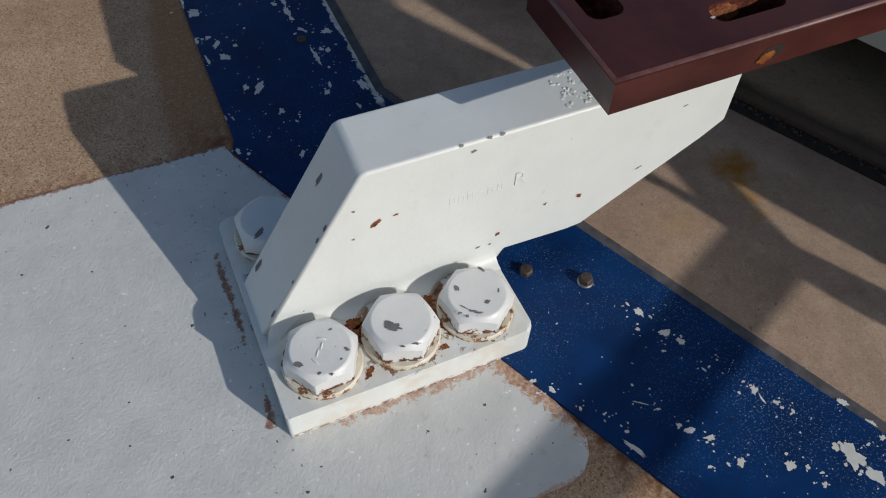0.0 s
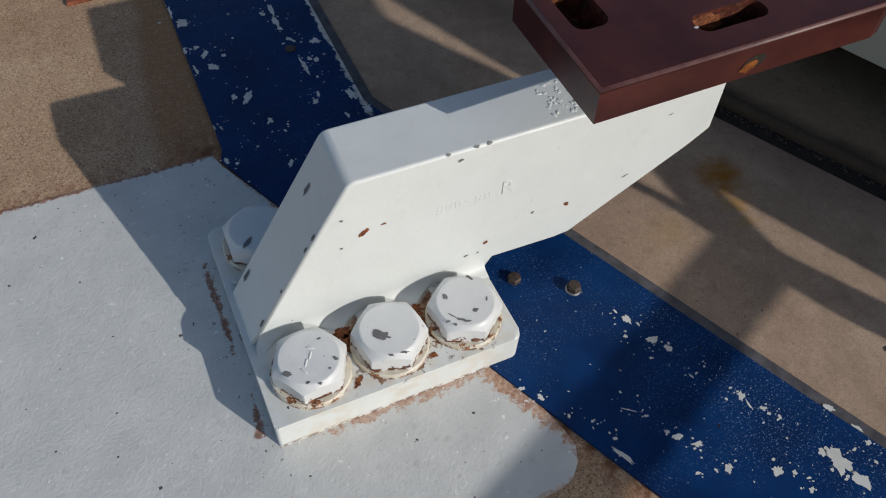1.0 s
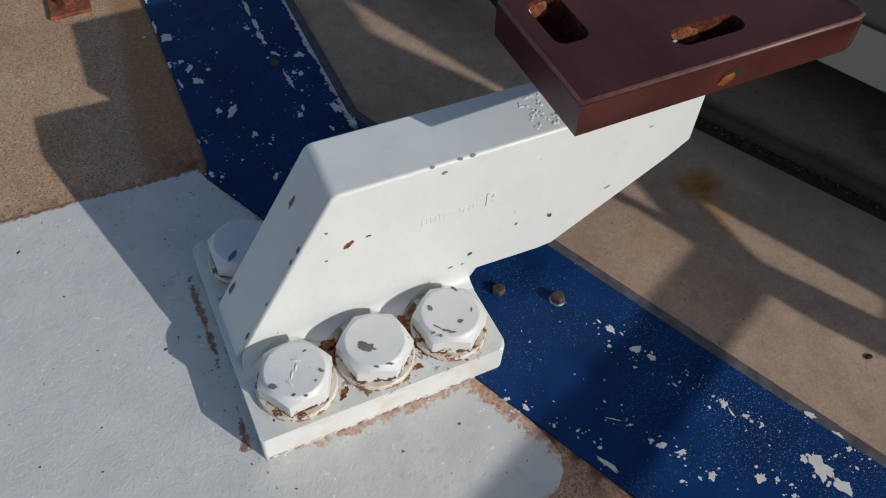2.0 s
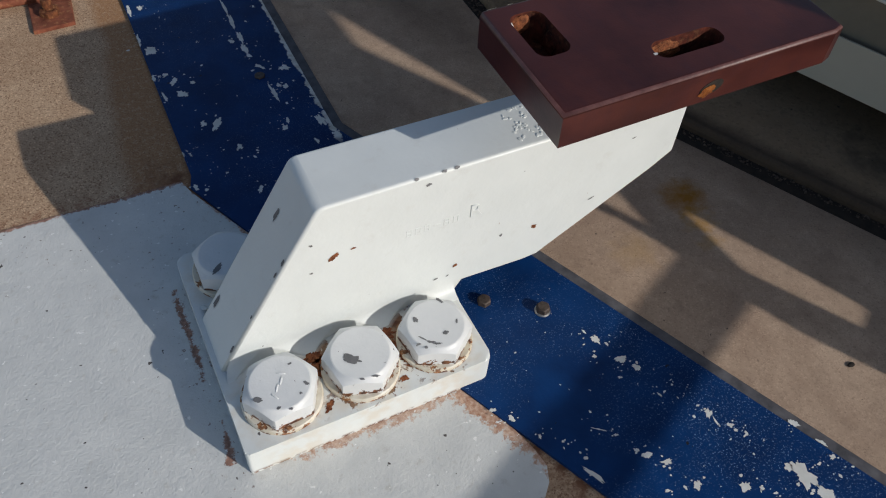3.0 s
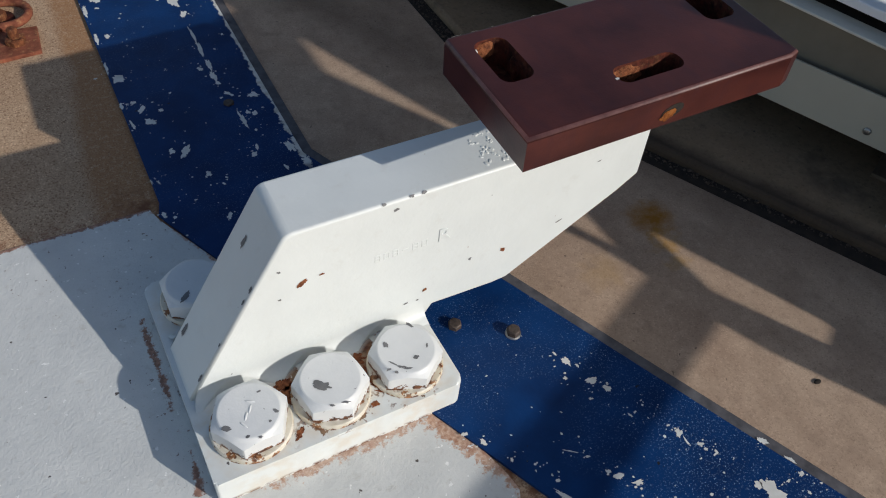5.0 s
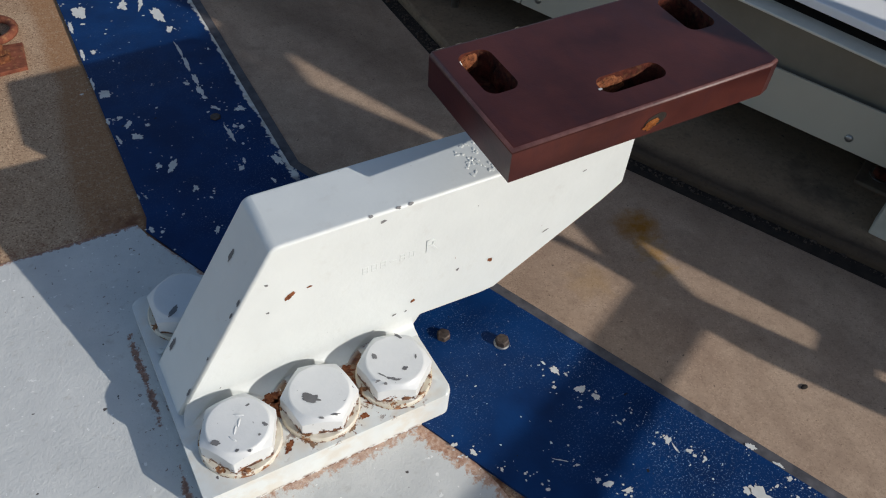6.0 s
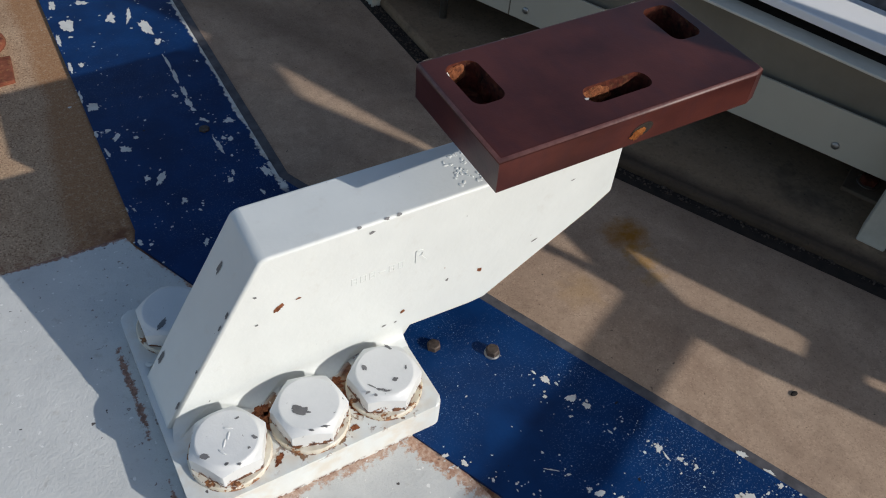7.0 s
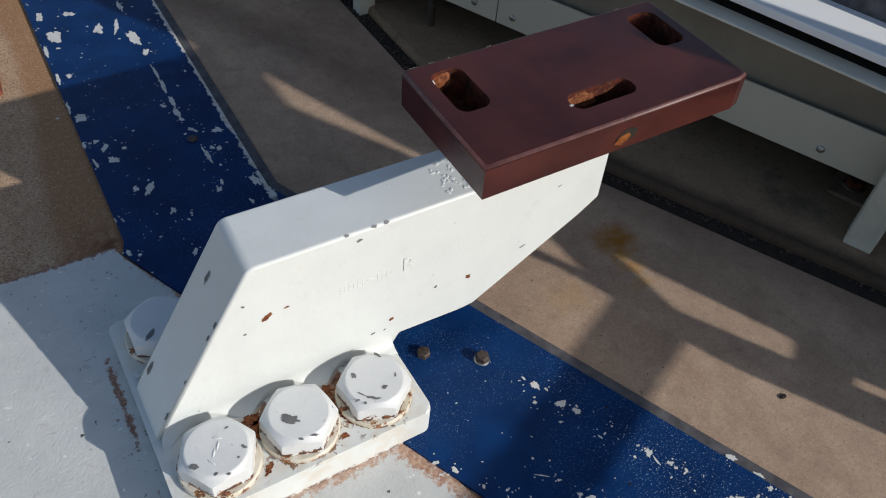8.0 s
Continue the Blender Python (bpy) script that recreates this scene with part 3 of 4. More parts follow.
bm = bmesh.new()
prism(bm, strip(JOINT_A, JOINT_BEND, JOINT_B, -0.001, 0.021), -0.006, 0.0022)
tagged(part("trim", bm, BLACK), "black dirt packed in the slab joint", "joint", kind="structure")
bm = bmesh.new()
rnd = random.Random(4)
for i in range(2600):
    seg = rnd.random() < 0.35
    a, b = (JOINT_BEND, (0.47, 1.1)) if seg else (JOINT_BEND, (1.02, -0.6))
    k = rnd.random()
    d = Vector((b[0] - a[0], b[1] - a[1])).normalized()
    nrm = Vector((-d.y, d.x)) if not seg else Vector((d.y, -d.x))
    r = 0.0006 + 0.0021 * rnd.random() ** 3
    at = Vector((a[0] + (b[0] - a[0]) * k, a[1] + (b[1] - a[1]) * k)) + nrm * rnd.uniform(0.001, 0.0185)
    turn = Matrix.Rotation(rnd.uniform(0, 6), 3, "Z") @ Matrix.Rotation(rnd.uniform(0, 6), 3, "X")
    tips = [turn @ Vector(v) for v in ((1.3, 0, 0), (0, 1, 0), (-1.1, 0.2, 0), (0.1, -0.9, 0), (0, 0.1, 0.9), (0, 0, -0.8))]
    v = [bm.verts.new(Vector((at.x, at.y, 0.0024 + r * 0.35)) + t * r * rnd.uniform(0.8, 1.2)) for t in tips]
    for p in range(4):
        bm.faces.new((v[p], v[(p + 1) % 4], v[4]))
        bm.faces.new((v[(p + 1) % 4], v[p], v[5]))
tagged(part("gravel", bm, plain("joint_gravel", (0.012, 0.008, 0.006), (0.12, 0.085, 0.065), 0.9, scale=300)), "dark gravel and grit lying in the slab joint", "gravel", kind="stuff")

# flakes of paint lost from the blue plates: x, y, half length and width in mm, turn
FLAKES_RIM = [
    (0.098, 0.819, 10, 5.8, 148), (0.125, 0.765, 13.7, 7, 84), (0.148, 0.76, 20.9, 3.2, 73), (0.167, 0.812, 15.3, 3.9, 87),
    (0.162, 0.724, 22.5, 8, 94), (0.166, 0.682, 9.5, 4.4, 74), (0.067, 0.767, 18.6, 9.6, 82), (0.06, 0.826, 12.4, 4.8, 83),
    (0.05, 0.737, 15, 3, 89), (0.063, 0.667, 5.5, 4, 103), (0.05, 0.666, 12, 3, 89), (0.055, 0.573, 10.5, 8.2, 96),
    (0.047, 0.603, 12, 2, 89), (0.046, 0.52, 6, 2.4, 90),
]
FLAKES_SCRATCH = [
    (0.164, 0.632, 18, 2, 90), (0.164, 0.594, 20.1, 2.9, 87), (0.164, 0.561, 14.1, 3, 88), (0.162, 0.536, 10.2, 3.9, 85),
    (0.163, 0.521, 5.4, 2.4, 115), (0.151, 0.557, 5.2, 3.2, 113), (0.168, 0.496, 7.8, 2.8, 129), (0.168, 0.44, 17, 3, 93),
    (0.185, 0.448, 5.1, 2.9, 73), (0.195, 0.483, 7, 4.7, 138), (0.178, 0.454, 3.7, 2.7, 109),
]
FLAKES_MITRE = [
    (0.06, 0.521, 4.1, 3.1, 82), (0.066, 0.505, 7.5, 3.3, 55), (0.07, 0.479, 8.4, 5.4, 120), (0.086, 0.495, 3.2, 3.2, 162),
    (0.05, 0.481, 9.1, 2.1, 95), (0.078, 0.419, 4.5, 4.5, 153), (0.092, 0.414, 13.8, 3.9, 57), (0.104, 0.368, 4.5, 3.1, 79),
    (0.16, 0.379, 4.5, 3.1, 56), (0.167, 0.39, 6.1, 2, 79), (0.186, 0.345, 5.1, 2.1, 98), (0.105, 0.298, 6.7, 2.5, 58),
    (0.044, 0.326, 5, 2.8, 97), (0.053, 0.318, 2.2, 2.2, 153), (0.08, 0.335, 2.3, 0.9, 148), (0.202, 0.376, 10.6, 4.6, 102),
]
FLAKES_RUN = [
    (0.324, 0.003, 3.2, 1.2, 103), (0.329, -0.008, 5.5, 3.5, 103), (0.336, -0.017, 2.3, 1.3, 73), (0.339, -0.036, 7.1, 3.1, 174),
    (0.347, -0.049, 4.5, 3.5, 105), (0.327, -0.052, 2.3, 1.3, 163), (0.318, -0.024, 2.2, 2.2, 153), (0.35, -0.082, 3.2, 0.9, 110),
    (0.379, -0.115, 5, 3, 45), (0.38, -0.124, 5.1, 1, 88), (0.389, -0.132, 3.2, 2, 142), (0.375, -0.105, 2, 1, 0),
    (0.395, -0.146, 2.3, 0.9, 13), (0.28, -0.087, 6.5, 0.8, 142), (0.291, -0.098, 2.3, 1.3, 163), (0.299, -0.118, 3, 2, 27),
    (0.305, -0.125, 4.6, 2.6, 152), (0.317, -0.137, 5.1, 3.1, 173),
]
FLAKES_END = [
    (0.302, -0.158, 3.2, 1.2, 167), (0.327, -0.165, 3.9, 2.9, 58), (0.364, -0.183, 5, 5, 127), (0.376, -0.19, 2.2, 2.2, 153),
    (0.384, -0.198, 2.3, 1.3, 163), (0.379, -0.207, 3.6, 2.2, 52), (0.41, -0.185, 4.5, 3.5, 15), (0.417, -0.197, 13.2, 8.1, 88),
    (0.423, -0.218, 9, 5.1, 110), (0.443, -0.155, 5.9, 3.1, 126), (0.453, -0.18, 5.4, 1.8, 115), (0.452, -0.194, 3.6, 2.2, 7),
    (0.205, -0.033, 3.2, 2.2, 169), (0.216, -0.047, 4.2, 2.2, 99), (0.253, -0.119, 13.9, 2.2, 114), (0.23, -0.072, 2.3, 1.3, 73),
]


def specks(bm, p, q, count, spread, seed):
    """Crumbs of bare primer strewn along the line p to q."""
    rnd = random.Random(seed)
    for i in range(count):
        k = rnd.random()
        x = p[0] + (q[0] - p[0]) * k + rnd.gauss(0, spread)
        y = p[1] + (q[1] - p[1]) * k + rnd.gauss(0, spread)
        r = 0.0004 + 0.0011 * rnd.random() ** 3
        if x < (0.05 if y > 0.33 else 0.195 - 0.46 * y) + 0.003:
            continue
        a = rnd.uniform(0, 3)
        blob(bm, (x, y, 0.00368), (math.cos(a), math.sin(a), 0), (-math.sin(a), math.cos(a), 0), r * rnd.uniform(1, 1.8), r, seed + i, 0.6)


for flakes in (FLAKES_RIM, FLAKES_SCRATCH, FLAKES_MITRE, FLAKES_RUN, FLAKES_END):
    bm = bmesh.new()
    for i, (x, y, a, b, turn) in enumerate(flakes):
        flake(bm, x, y, 0.0037, a / 1150, b / 1150, turn, i * 7 + len(flakes))
    if flakes is FLAKES_RIM:
        specks(bm, (0.085, 0.43), (0.085, 0.8), 26, 0.02, 300)
        specks(bm, (0.18, 0.4), (0.185, 0.8), 30, 0.012, 400)
    if flakes is FLAKES_MITRE:
        specks(bm, (0.06, 0.34), (0.15, 0.33), 22, 0.018, 500)
    if flakes is FLAKES_RUN:
        specks(bm, (0.324, 0.003), (0.40, -0.155), 26, 0.008, 600)
        specks(bm, (0.27, -0.07), (0.32, -0.14), 12, 0.008, 700)
    if flakes is FLAKES_END:
        specks(bm, (0.31, -0.17), (0.46, -0.21), 26, 0.014, 800)
        specks(bm, (0.222, -0.04), (0.262, -0.11), 18, 0.004, 900)
    tagged(part("paint_flakes", bm, PRIMER), "bare pale primer where the navy paint has flaked off", "paint flakes", kind="stuff")


def small_screw(x, y, label, tall=0.006, washer=True, material=None):
    s = thing("plate_screw", (x, y, 0.0035), label, "screw", "screws of the blue plate")
    if washer:
        bm = bmesh.new()
        lathe(bm, [(0.0078, 0.0032), (0.0078, 0.0044), (0.0068, 0.005)], (x, y), 24)
        under(part("washer", bm, STEEL), s)
    bm = bmesh.new()
    hexagon(bm, (x, y), 0.0118, 0.0035, 0.0055 + tall, 12, 0.001)
    under(part("head", bm, material or SCREW), s)


small_screw(0.2998, 0.0405, "small rusty hexagon screw with a steel washer in the blue plate")
small_screw(0.2527, 0.0721, "small rusty hexagon screw close under the bracket arm", 0.004, False, SCREW)
small_screw(0.1626, 0.478, "dark flat rusted screw in the blue plate", 0.0005, False, SCREW)

crumb = bmesh.new()
bmesh.ops.create_icosphere(crumb, subdivisions=2, radius=1)
for v in crumb.verts:
    v.co = Vector((0.5377 + 0.0042 * v.co.x * (1 + 0.4 * noise.noise(v.co * 2)), -0.131 + 0.0025 * v.co.y, 0.0025 + 0.0012 * v.co.z))
tagged(part("pebble", crumb, BLACK), "small dark crumb lying on the grey concrete", "debris")

# ---- the white bracket ----
bracket = thing("bracket", (0, 0, 0), "white painted cast steel bracket with rust-edged bolts, standing on the floor", "bracket")
Y0, Y1, TOP = 0.0782, 0.1388, 0.1955
bm = bmesh.new()
prism(bm, rounded(-0.001, -0.002, PLATE_X, PLATE_Y, (0.003, 0.008, 0.012, 0.008)), 0.0, PLATE_Z, 0.0028, 3)
part("base_plate", bm, BASE, bracket)

profile = [(0.0005, 0.03), (0.0972, TOP), (0.437, TOP - 0.001), (0.4395, 0.1305), (0.419, 0.1145), (0.308, 0.0435), (0.292, 0.0420), (0.2285, 0.0445), (0.2205, 0.03)]
bm = bmesh.new()
front = [bm.verts.new((x, Y0, z)) for x, z in profile]
back = [bm.verts.new((x, Y1, z)) for x, z in profile]
bm.faces.new(front)
bm.faces.new(back[::-1])
for i in range(len(profile)):
    j = (i + 1) % len(profile)
    bm.faces.new((front[i], front[j], back[j], back[i]))
bmesh.ops.recalc_face_normals(bm, faces=bm.faces)
crest = [e for e in bm.edges if all(abs(v.co.x - 0.0972) < 1e-5 for v in e.verts)]
bmesh.ops.bevel(bm, geom=crest, offset=0.0055, segments=4, profile=0.5, affect="EDGES")
bmesh.ops.recalc_face_normals(bm, faces=bm.faces)
sel = [e for e in bm.edges if max(v.co.z for v in e.verts) > 0.04 and e.calc_face_angle(0) > 0.45]
bmesh.ops.bevel(bm, geom=sel, offset=0.0026, segments=4, profile=0.5, affect="EDGES")
# the casting's fillets, scooped out round the bolt heads
R, SCOOP = 0.0135, 0.0428
for side, face in ((1, Y0), (-1, Y1)):
    row = BOLTS[:3] if side == 1 else BOLTS[3:]
    grid = []
    for i in range(260):
        x = 0.004 + 0.2155 * i / 259
        col = []
        for k in range(15):
            z = PLATE_Z - 0.001 + (R + 0.001) * k / 14
            h = min(max(z - PLATE_Z, 0), R)
            off = R - math.sqrt(max(0, R * R - (R - h) ** 2))
            y = face - side * off
            for cx, cy in row:
                if abs(x - cx) < SCOOP:
                    wall = cy + side * math.sqrt(SCOOP ** 2 - (x - cx) ** 2)
                    y = max(y, wall) if side == 1 else min(y, wall)
            y = min(y, face + 0.0006) if side == 1 else max(y, face - 0.0006)
            col.append(bm.verts.new((max(x, 0.002 + (z - 0.03) * 0.5843), y, z)))
        grid.append(col)
    for a, b in zip(grid, grid[1:]):
        for k in range(14):
            bm.faces.new((a[k], b[k], b[k + 1], a[k + 1]))
arm = part("arm", bm, WHITE, bracket)
for f in arm.data.polygons:
    f.use_smooth = f.area < 2.5e-4

for i, (x, y) in enumerate(BOLTS):
    turn = (3, 41, 38, 30, 5, 40)[i]
    bm = bmesh.new()
    hexagon(bm, (x, y), 0.056, PLATE_Z + 0.005, PLATE_Z + 0.0255, turn, 0.0032)
    head = part("bolt", bm, BOLT, bracket, "chipped white hexagon bolt head")
    bm = bmesh.new()
    lathe(bm, [(0.0335, PLATE_Z - 0.001), (0.0335, PLATE_Z + 0.004), (0.0325, PLATE_Z + 0.0052), (0.026, PLATE_Z + 0.0052)], (x, y), 48)
    part("washer", bm, WASHER, head, "cream washer edged with rust")

RUST_STAINS = [
    (0.083, 0.052, 8.3, 5.1, 164), (0.0795, 0.045, 5, 3, 70), (0.102, 0.009, 6.1, 2.1, 173), (0.092, 0.008, 2.3, 0.9, 148),
    (0.1475, 0.042, 7, 3.4, 95), (0.149, 0.028, 4.5, 3.1, 146), (0.153, 0.018, 6.4, 1.4, 142), (0.162, 0.012, 3.2, 2.2, 79),
    (0.115, 0.006, 4.2, 1.9, 162), (0.0735, 0.012, 4.5, 2, 40), (0.1395, 0.011, 3, 2, 30), (0.0762, 0.0605, 6, 4, 20), (0.1455, 0.058, 7, 4, 160),
]
for i, (x, y, a, b, turn) in enumerate(RUST_STAINS):
    c, s = math.cos(radians(turn)), math.sin(radians(turn))
    bm = bmesh.new()
    blob(bm, (x, y, PLATE_Z + 0.0003), (c, s, 0), (-s, c, 0), a / 780, b / 780, i + 170, 0.9)
    part("rust_stain", bm, CHIP_RUST, bracket, "dark rust between the bolts")

# raised foundry marks: one letter, the rest worn beyond reading
cu = bpy.data.curves.new("raised_letter", "FONT")
cu.body = "R"
cu.size = 0.021
cu.extrude = 0.0006
letter = new("raised_letter", cu)
letter.matrix_world = pose(0.2262, Y0 - 0.0002, 0.131, 90, 0, 0)
bpy.context.view_layer.update()
me = bpy.data.meshes.new_from_object(letter.evaluated_get(bpy.context.evaluated_depsgraph_get()))
me.transform(letter.matrix_world)
bpy.data.objects.remove(letter)
me.materials.clear()
me.materials.append(WHITE)
new("raised_letter", me).parent = bracket
for i, x in enumerate((0.172, 0.180, 0.188, 0.197, 0.206, 0.2145)):
    bm = bmesh.new()
    if i == 3:
        box(bm, (x - 0.003, Y0 - 0.0003, 0.1345), (x + 0.003, Y0 + 0.001, 0.1357), 0.0002)
    else:
        box(bm, (x - 0.0028, Y0 - 0.0003, 0.131), (x - 0.0016, Y0 + 0.001, 0.139), 0.0002)
        box(bm, (x + 0.0014, Y0 - 0.0003, 0.131), (x + 0.0026, Y0 + 0.001, 0.139), 0.0002)
        for z in (0.131, 0.1378) if i % 2 else (0.131, 0.1345, 0.1378):
            box(bm, (x - 0.0017, Y0 - 0.00025, z), (x + 0.0015, Y0 + 0.001, z + 0.0012))
    part("raised_mark", bm, WHITE, bracket)

bm = bmesh.new()
rnd = random.Random(12)
for i in range(46):
    x, y = 0.287 + rnd.uniform(-0.016, 0.016), 0.105 + rnd.uniform(-0.019, 0.019)
    m = pose(x, y, TOP - 0.00034, 0, 0, rnd.uniform(0, 180)) @ Matrix.Diagonal((rnd.uniform(0.0012, 0.0028), rnd.uniform(0.0008, 0.0016), 0.0004, 1))
    bmesh.ops.create_icosphere(bm, subdivisions=2, radius=1, matrix=m)
tagged(part("paint_run", bm, WHITE, bracket, smooth=True), "rough patch of thick white paint", kind="stuff")

# chips in the bracket's paint: x, z, half length, half height, turn
FACE_CHIPS = [
    (0.1071, 0.1375, 5, 2.6, 30, 1), (0.1235, 0.1403, 2.6, 1, 10, 1), (0.0898, 0.1587, 1.8, 1, 150, 0), (0.0881, 0.1261, 1.4, 1, 0, 0),
    (0.2972, 0.0885, 2.2, 3.2, 60, 1), (0.2625, 0.0921, 1.8, 1.3, 60, 0), (0.2186, 0.0711, 2.6, 1.8, 20, 1), (0.2003, 0.0606, 2.4, 1, 15, 0),
    (0.212, 0.0597, 1.6, 0.8, 30, 0), (0.3562, 0.1014, 3.6, 0.8, 20, 0), (0.3849, 0.1652, 2.2, 0.7, 15, 0), (0.1866, 0.186, 2.4, 1.4, 10, 0),
]
for i, (x, z, a, b, turn, mat) in enumerate(FACE_CHIPS):
    c, s = math.cos(radians(turn)), math.sin(radians(turn))
    bm = bmesh.new()
    blob(bm, (x, Y0 - 0.0003, z), (c, 0, s), (-s, 0, c), a / 1000, b / 1000, i + 50)
    part("paint_chip", bm, (CHIP_GREY, CHIP_RUST)[mat], bracket, ("bare grey chip", "rusty chip")[mat])
slope = Vector((0.0967, 0, TOP - 0.03)).normalized()
SLOPE_CHIPS = [(0.0765, 0.117, 6, 2), (0.0185, 0.131, 8, 2.6), (0.061, 0.0815, 3, 1.4), (0.068, 0.0815, 3.4, 1.6), (0.0165, 0.0815, 4.5, 1.6), (0.037, 0.081, 2, 1)]
for i, (x, y, a, b) in enumerate(SLOPE_CHIPS):
    z = 0.03 + (x - 0.0005) * (TOP - 0.03) / 0.0967
    bm = bmesh.new()
    blob(bm, Vector((x, y, z)) + Vector((-slope.z, 0, slope.x)) * 0.0004, slope, (0, 1, 0), a / 1000, b / 1000, i + 90)
    part("paint_chip", bm, CHIP_GREY, bracket, "bare grey chip")
for i, (x, y) in enumerate(((0.2105, Y0 + 0.0005), (0.1765, Y0 + 0.0005), (0.2, Y0 + 0.0005))):
    bm = bmesh.new()
    blob(bm, (x, y, TOP - 0.0005), (1, 0, 0), (0, 0.7, 0.7), 0.0021, 0.0011, i + 130)
    part("paint_chip", bm, CHIP_GREY, bracket, "bare grey chip")
RIM_CHIPS = [
    (0.06, 0.026, 2.6, 1.6, 128), (0.054, 0.048, 2, 0.8, 0), (0.053, 0.019, 1, 1, 0), (0.033, 0.014, 1.4, 1.4, 135), (0.042, 0.009, 2, 1, 0),
    (0.102, 0.011, 2.3, 0.9, 148), (0.113, 0.009, 3.2, 0.9, 160), (0.193, 0.056, 3.6, 1.4, 122), (0.197, 0.03, 2.4, 0.7, 67), (0.163, 0.026, 3.7, 0.8, 126),
    (0.168, 0.02, 3.6, 1.2, 148), (0.157, 0.022, 2, 1, 0), (0.162, 0.017, 1.4, 1.2, 135), (0.171, 0.017, 1.6, 0.6, 122),
]
for i, (x, y, a, b, turn) in enumerate(RIM_CHIPS):
    c, s = math.cos(radians(turn)), math.sin(radians(turn))
    bm = bmesh.new()
    blob(bm, (x, y, PLATE_Z + 0.0257), (c, s, 0), (-s, c, 0), a / 1000, b / 1000, i + 210, 0.8)
    part("paint_chip", bm, CHIP_GREY, bracket, "bare grey chip")
# hammer marks under the paint of one head
for i, (x, y, turn) in enumerate(((0.0375, 0.031, 60), (0.0425, 0.036, 60), (0.0335, 0.0245, 120), (0.0445, 0.0425, 150))):
    bm = bmesh.new()
    bmesh.ops.create_icosphere(bm, subdivisions=2, radius=1, matrix=pose(x, y, PLATE_Z + 0.0255, 0, 0, turn) @ Matrix.Diagonal((0.0042, 0.001, 0.0007, 1)))
    part("dent", bm, BOLT, bracket, smooth=True)
HEAD_CHIPS = [(0.1005, 0.0323, -37, 8, 4), (0.029, 0.1655, 45, 7, 2.2), (0.0205, 0.027, -37, 4, 2.4), (0.1654, 0.0459, 90, 3, 2), (0.1835, 0.0235, 0, 2.6, 1.8), (0.172, 0.0165, -20, 4, 0.9)]
for i, (x, y, turn, a, b) in enumerate(HEAD_CHIPS):
    c, s = math.cos(radians(turn)), math.sin(radians(turn))
    bm = bmesh.new()
    blob(bm, (x, y, PLATE_Z + 0.0258), (c, s, 0), (-s, c, 0), a / 1000, b / 1000, i + 141, 0.5)
    part("paint_chip", bm, CHIP_GREY, bracket, "bare grey chip")

# ---- the red-oxide block on the arm ----
BL, BW, BH = 0.2465, 0.1262, 0.0298
block = thing("slotted_block", (0.2535, 0.0199, 0.2503), "dark red-oxide painted steel block with rusty slots above the bracket", "steel block")
block.rotation_euler = (-0.0006, -0.0397, -0.0199)
SLOTS = [rounded(0.0155, 0.0578, 0.0437, 0.1112, 0.009), rounded(0.0948, 0.0228, 0.1537, 0.0428, 0.0085), rounded(0.2062, 0.0613, 0.2348, 0.1112, 0.009)]


def slotted(z0, z1):
    """The block's mesh: chamfered rim, and slots milled deep into it."""
    bm = bmesh.new()
    ch = 0.0034

    def loop(pts, z):
        vs = [bm.verts.new((x, y, z)) for x, y in pts]
        return vs, [bm.edges.new((vs[i], vs[(i + 1) % len(vs)])) for i in range(len(vs))]

    def inset(d):
        """The rim's outline with its broken corners, drawn in by d."""
        return [(d, d), (BL - 0.010, d), (BL - d, 0.0035 + d * 0.6), (BL - d, BW - 0.004), (BL - 0.004, BW - d), (0.004, BW - d), (d, BW - 0.0035)]

    edges_t, edges_b = [], []
    bot, e = loop(inset(0), z0)
    edges_b += e
    for v in bot:
        v.co.z -= 0.001 * v.co.y / BW
    rings = [bot]
    for k in range(6):
        a = radians(90 * k / 5)
        ring, e = loop(inset(ch * (1 - math.cos(a))), z1 - ch + ch * math.sin(a))
        rings.append(ring)
    edges_t += e
    for s in SLOTS:
        a, e = loop(s, z1)
        edges_t += e
        b, _ = loop(s, z0 + 0.004)
        bm.faces.new(b).material_index = 1
        for i in range(len(a)):
            j = (i + 1) % len(a)
            f = bm.faces.new((a[i], a[j], b[j], b[i]))
            f.material_index = 1
    for n, (a, b) in enumerate(zip(rings, rings[1:])):
        for i in range(len(a)):
            j = (i + 1) % len(a)
            f = bm.faces.new((a[i], a[j], b[j], b[i]))
            f.smooth = n > 0
            # the rounded rim takes the oxide with the painted highlight
            f.material_index = 2 if n > 1 and n < 5 else 0
    bmesh.ops.triangle_fill(bm, use_beauty=True, use_dissolve=True, edges=edges_t)
    bmesh.ops.triangle_fill(bm, use_beauty=True, use_dissolve=True, edges=edges_b)
    return bm


body = part("body", slotted(0.0, BH), (OXIDE, DARK_RUST, OXIDE_EDGE), block)
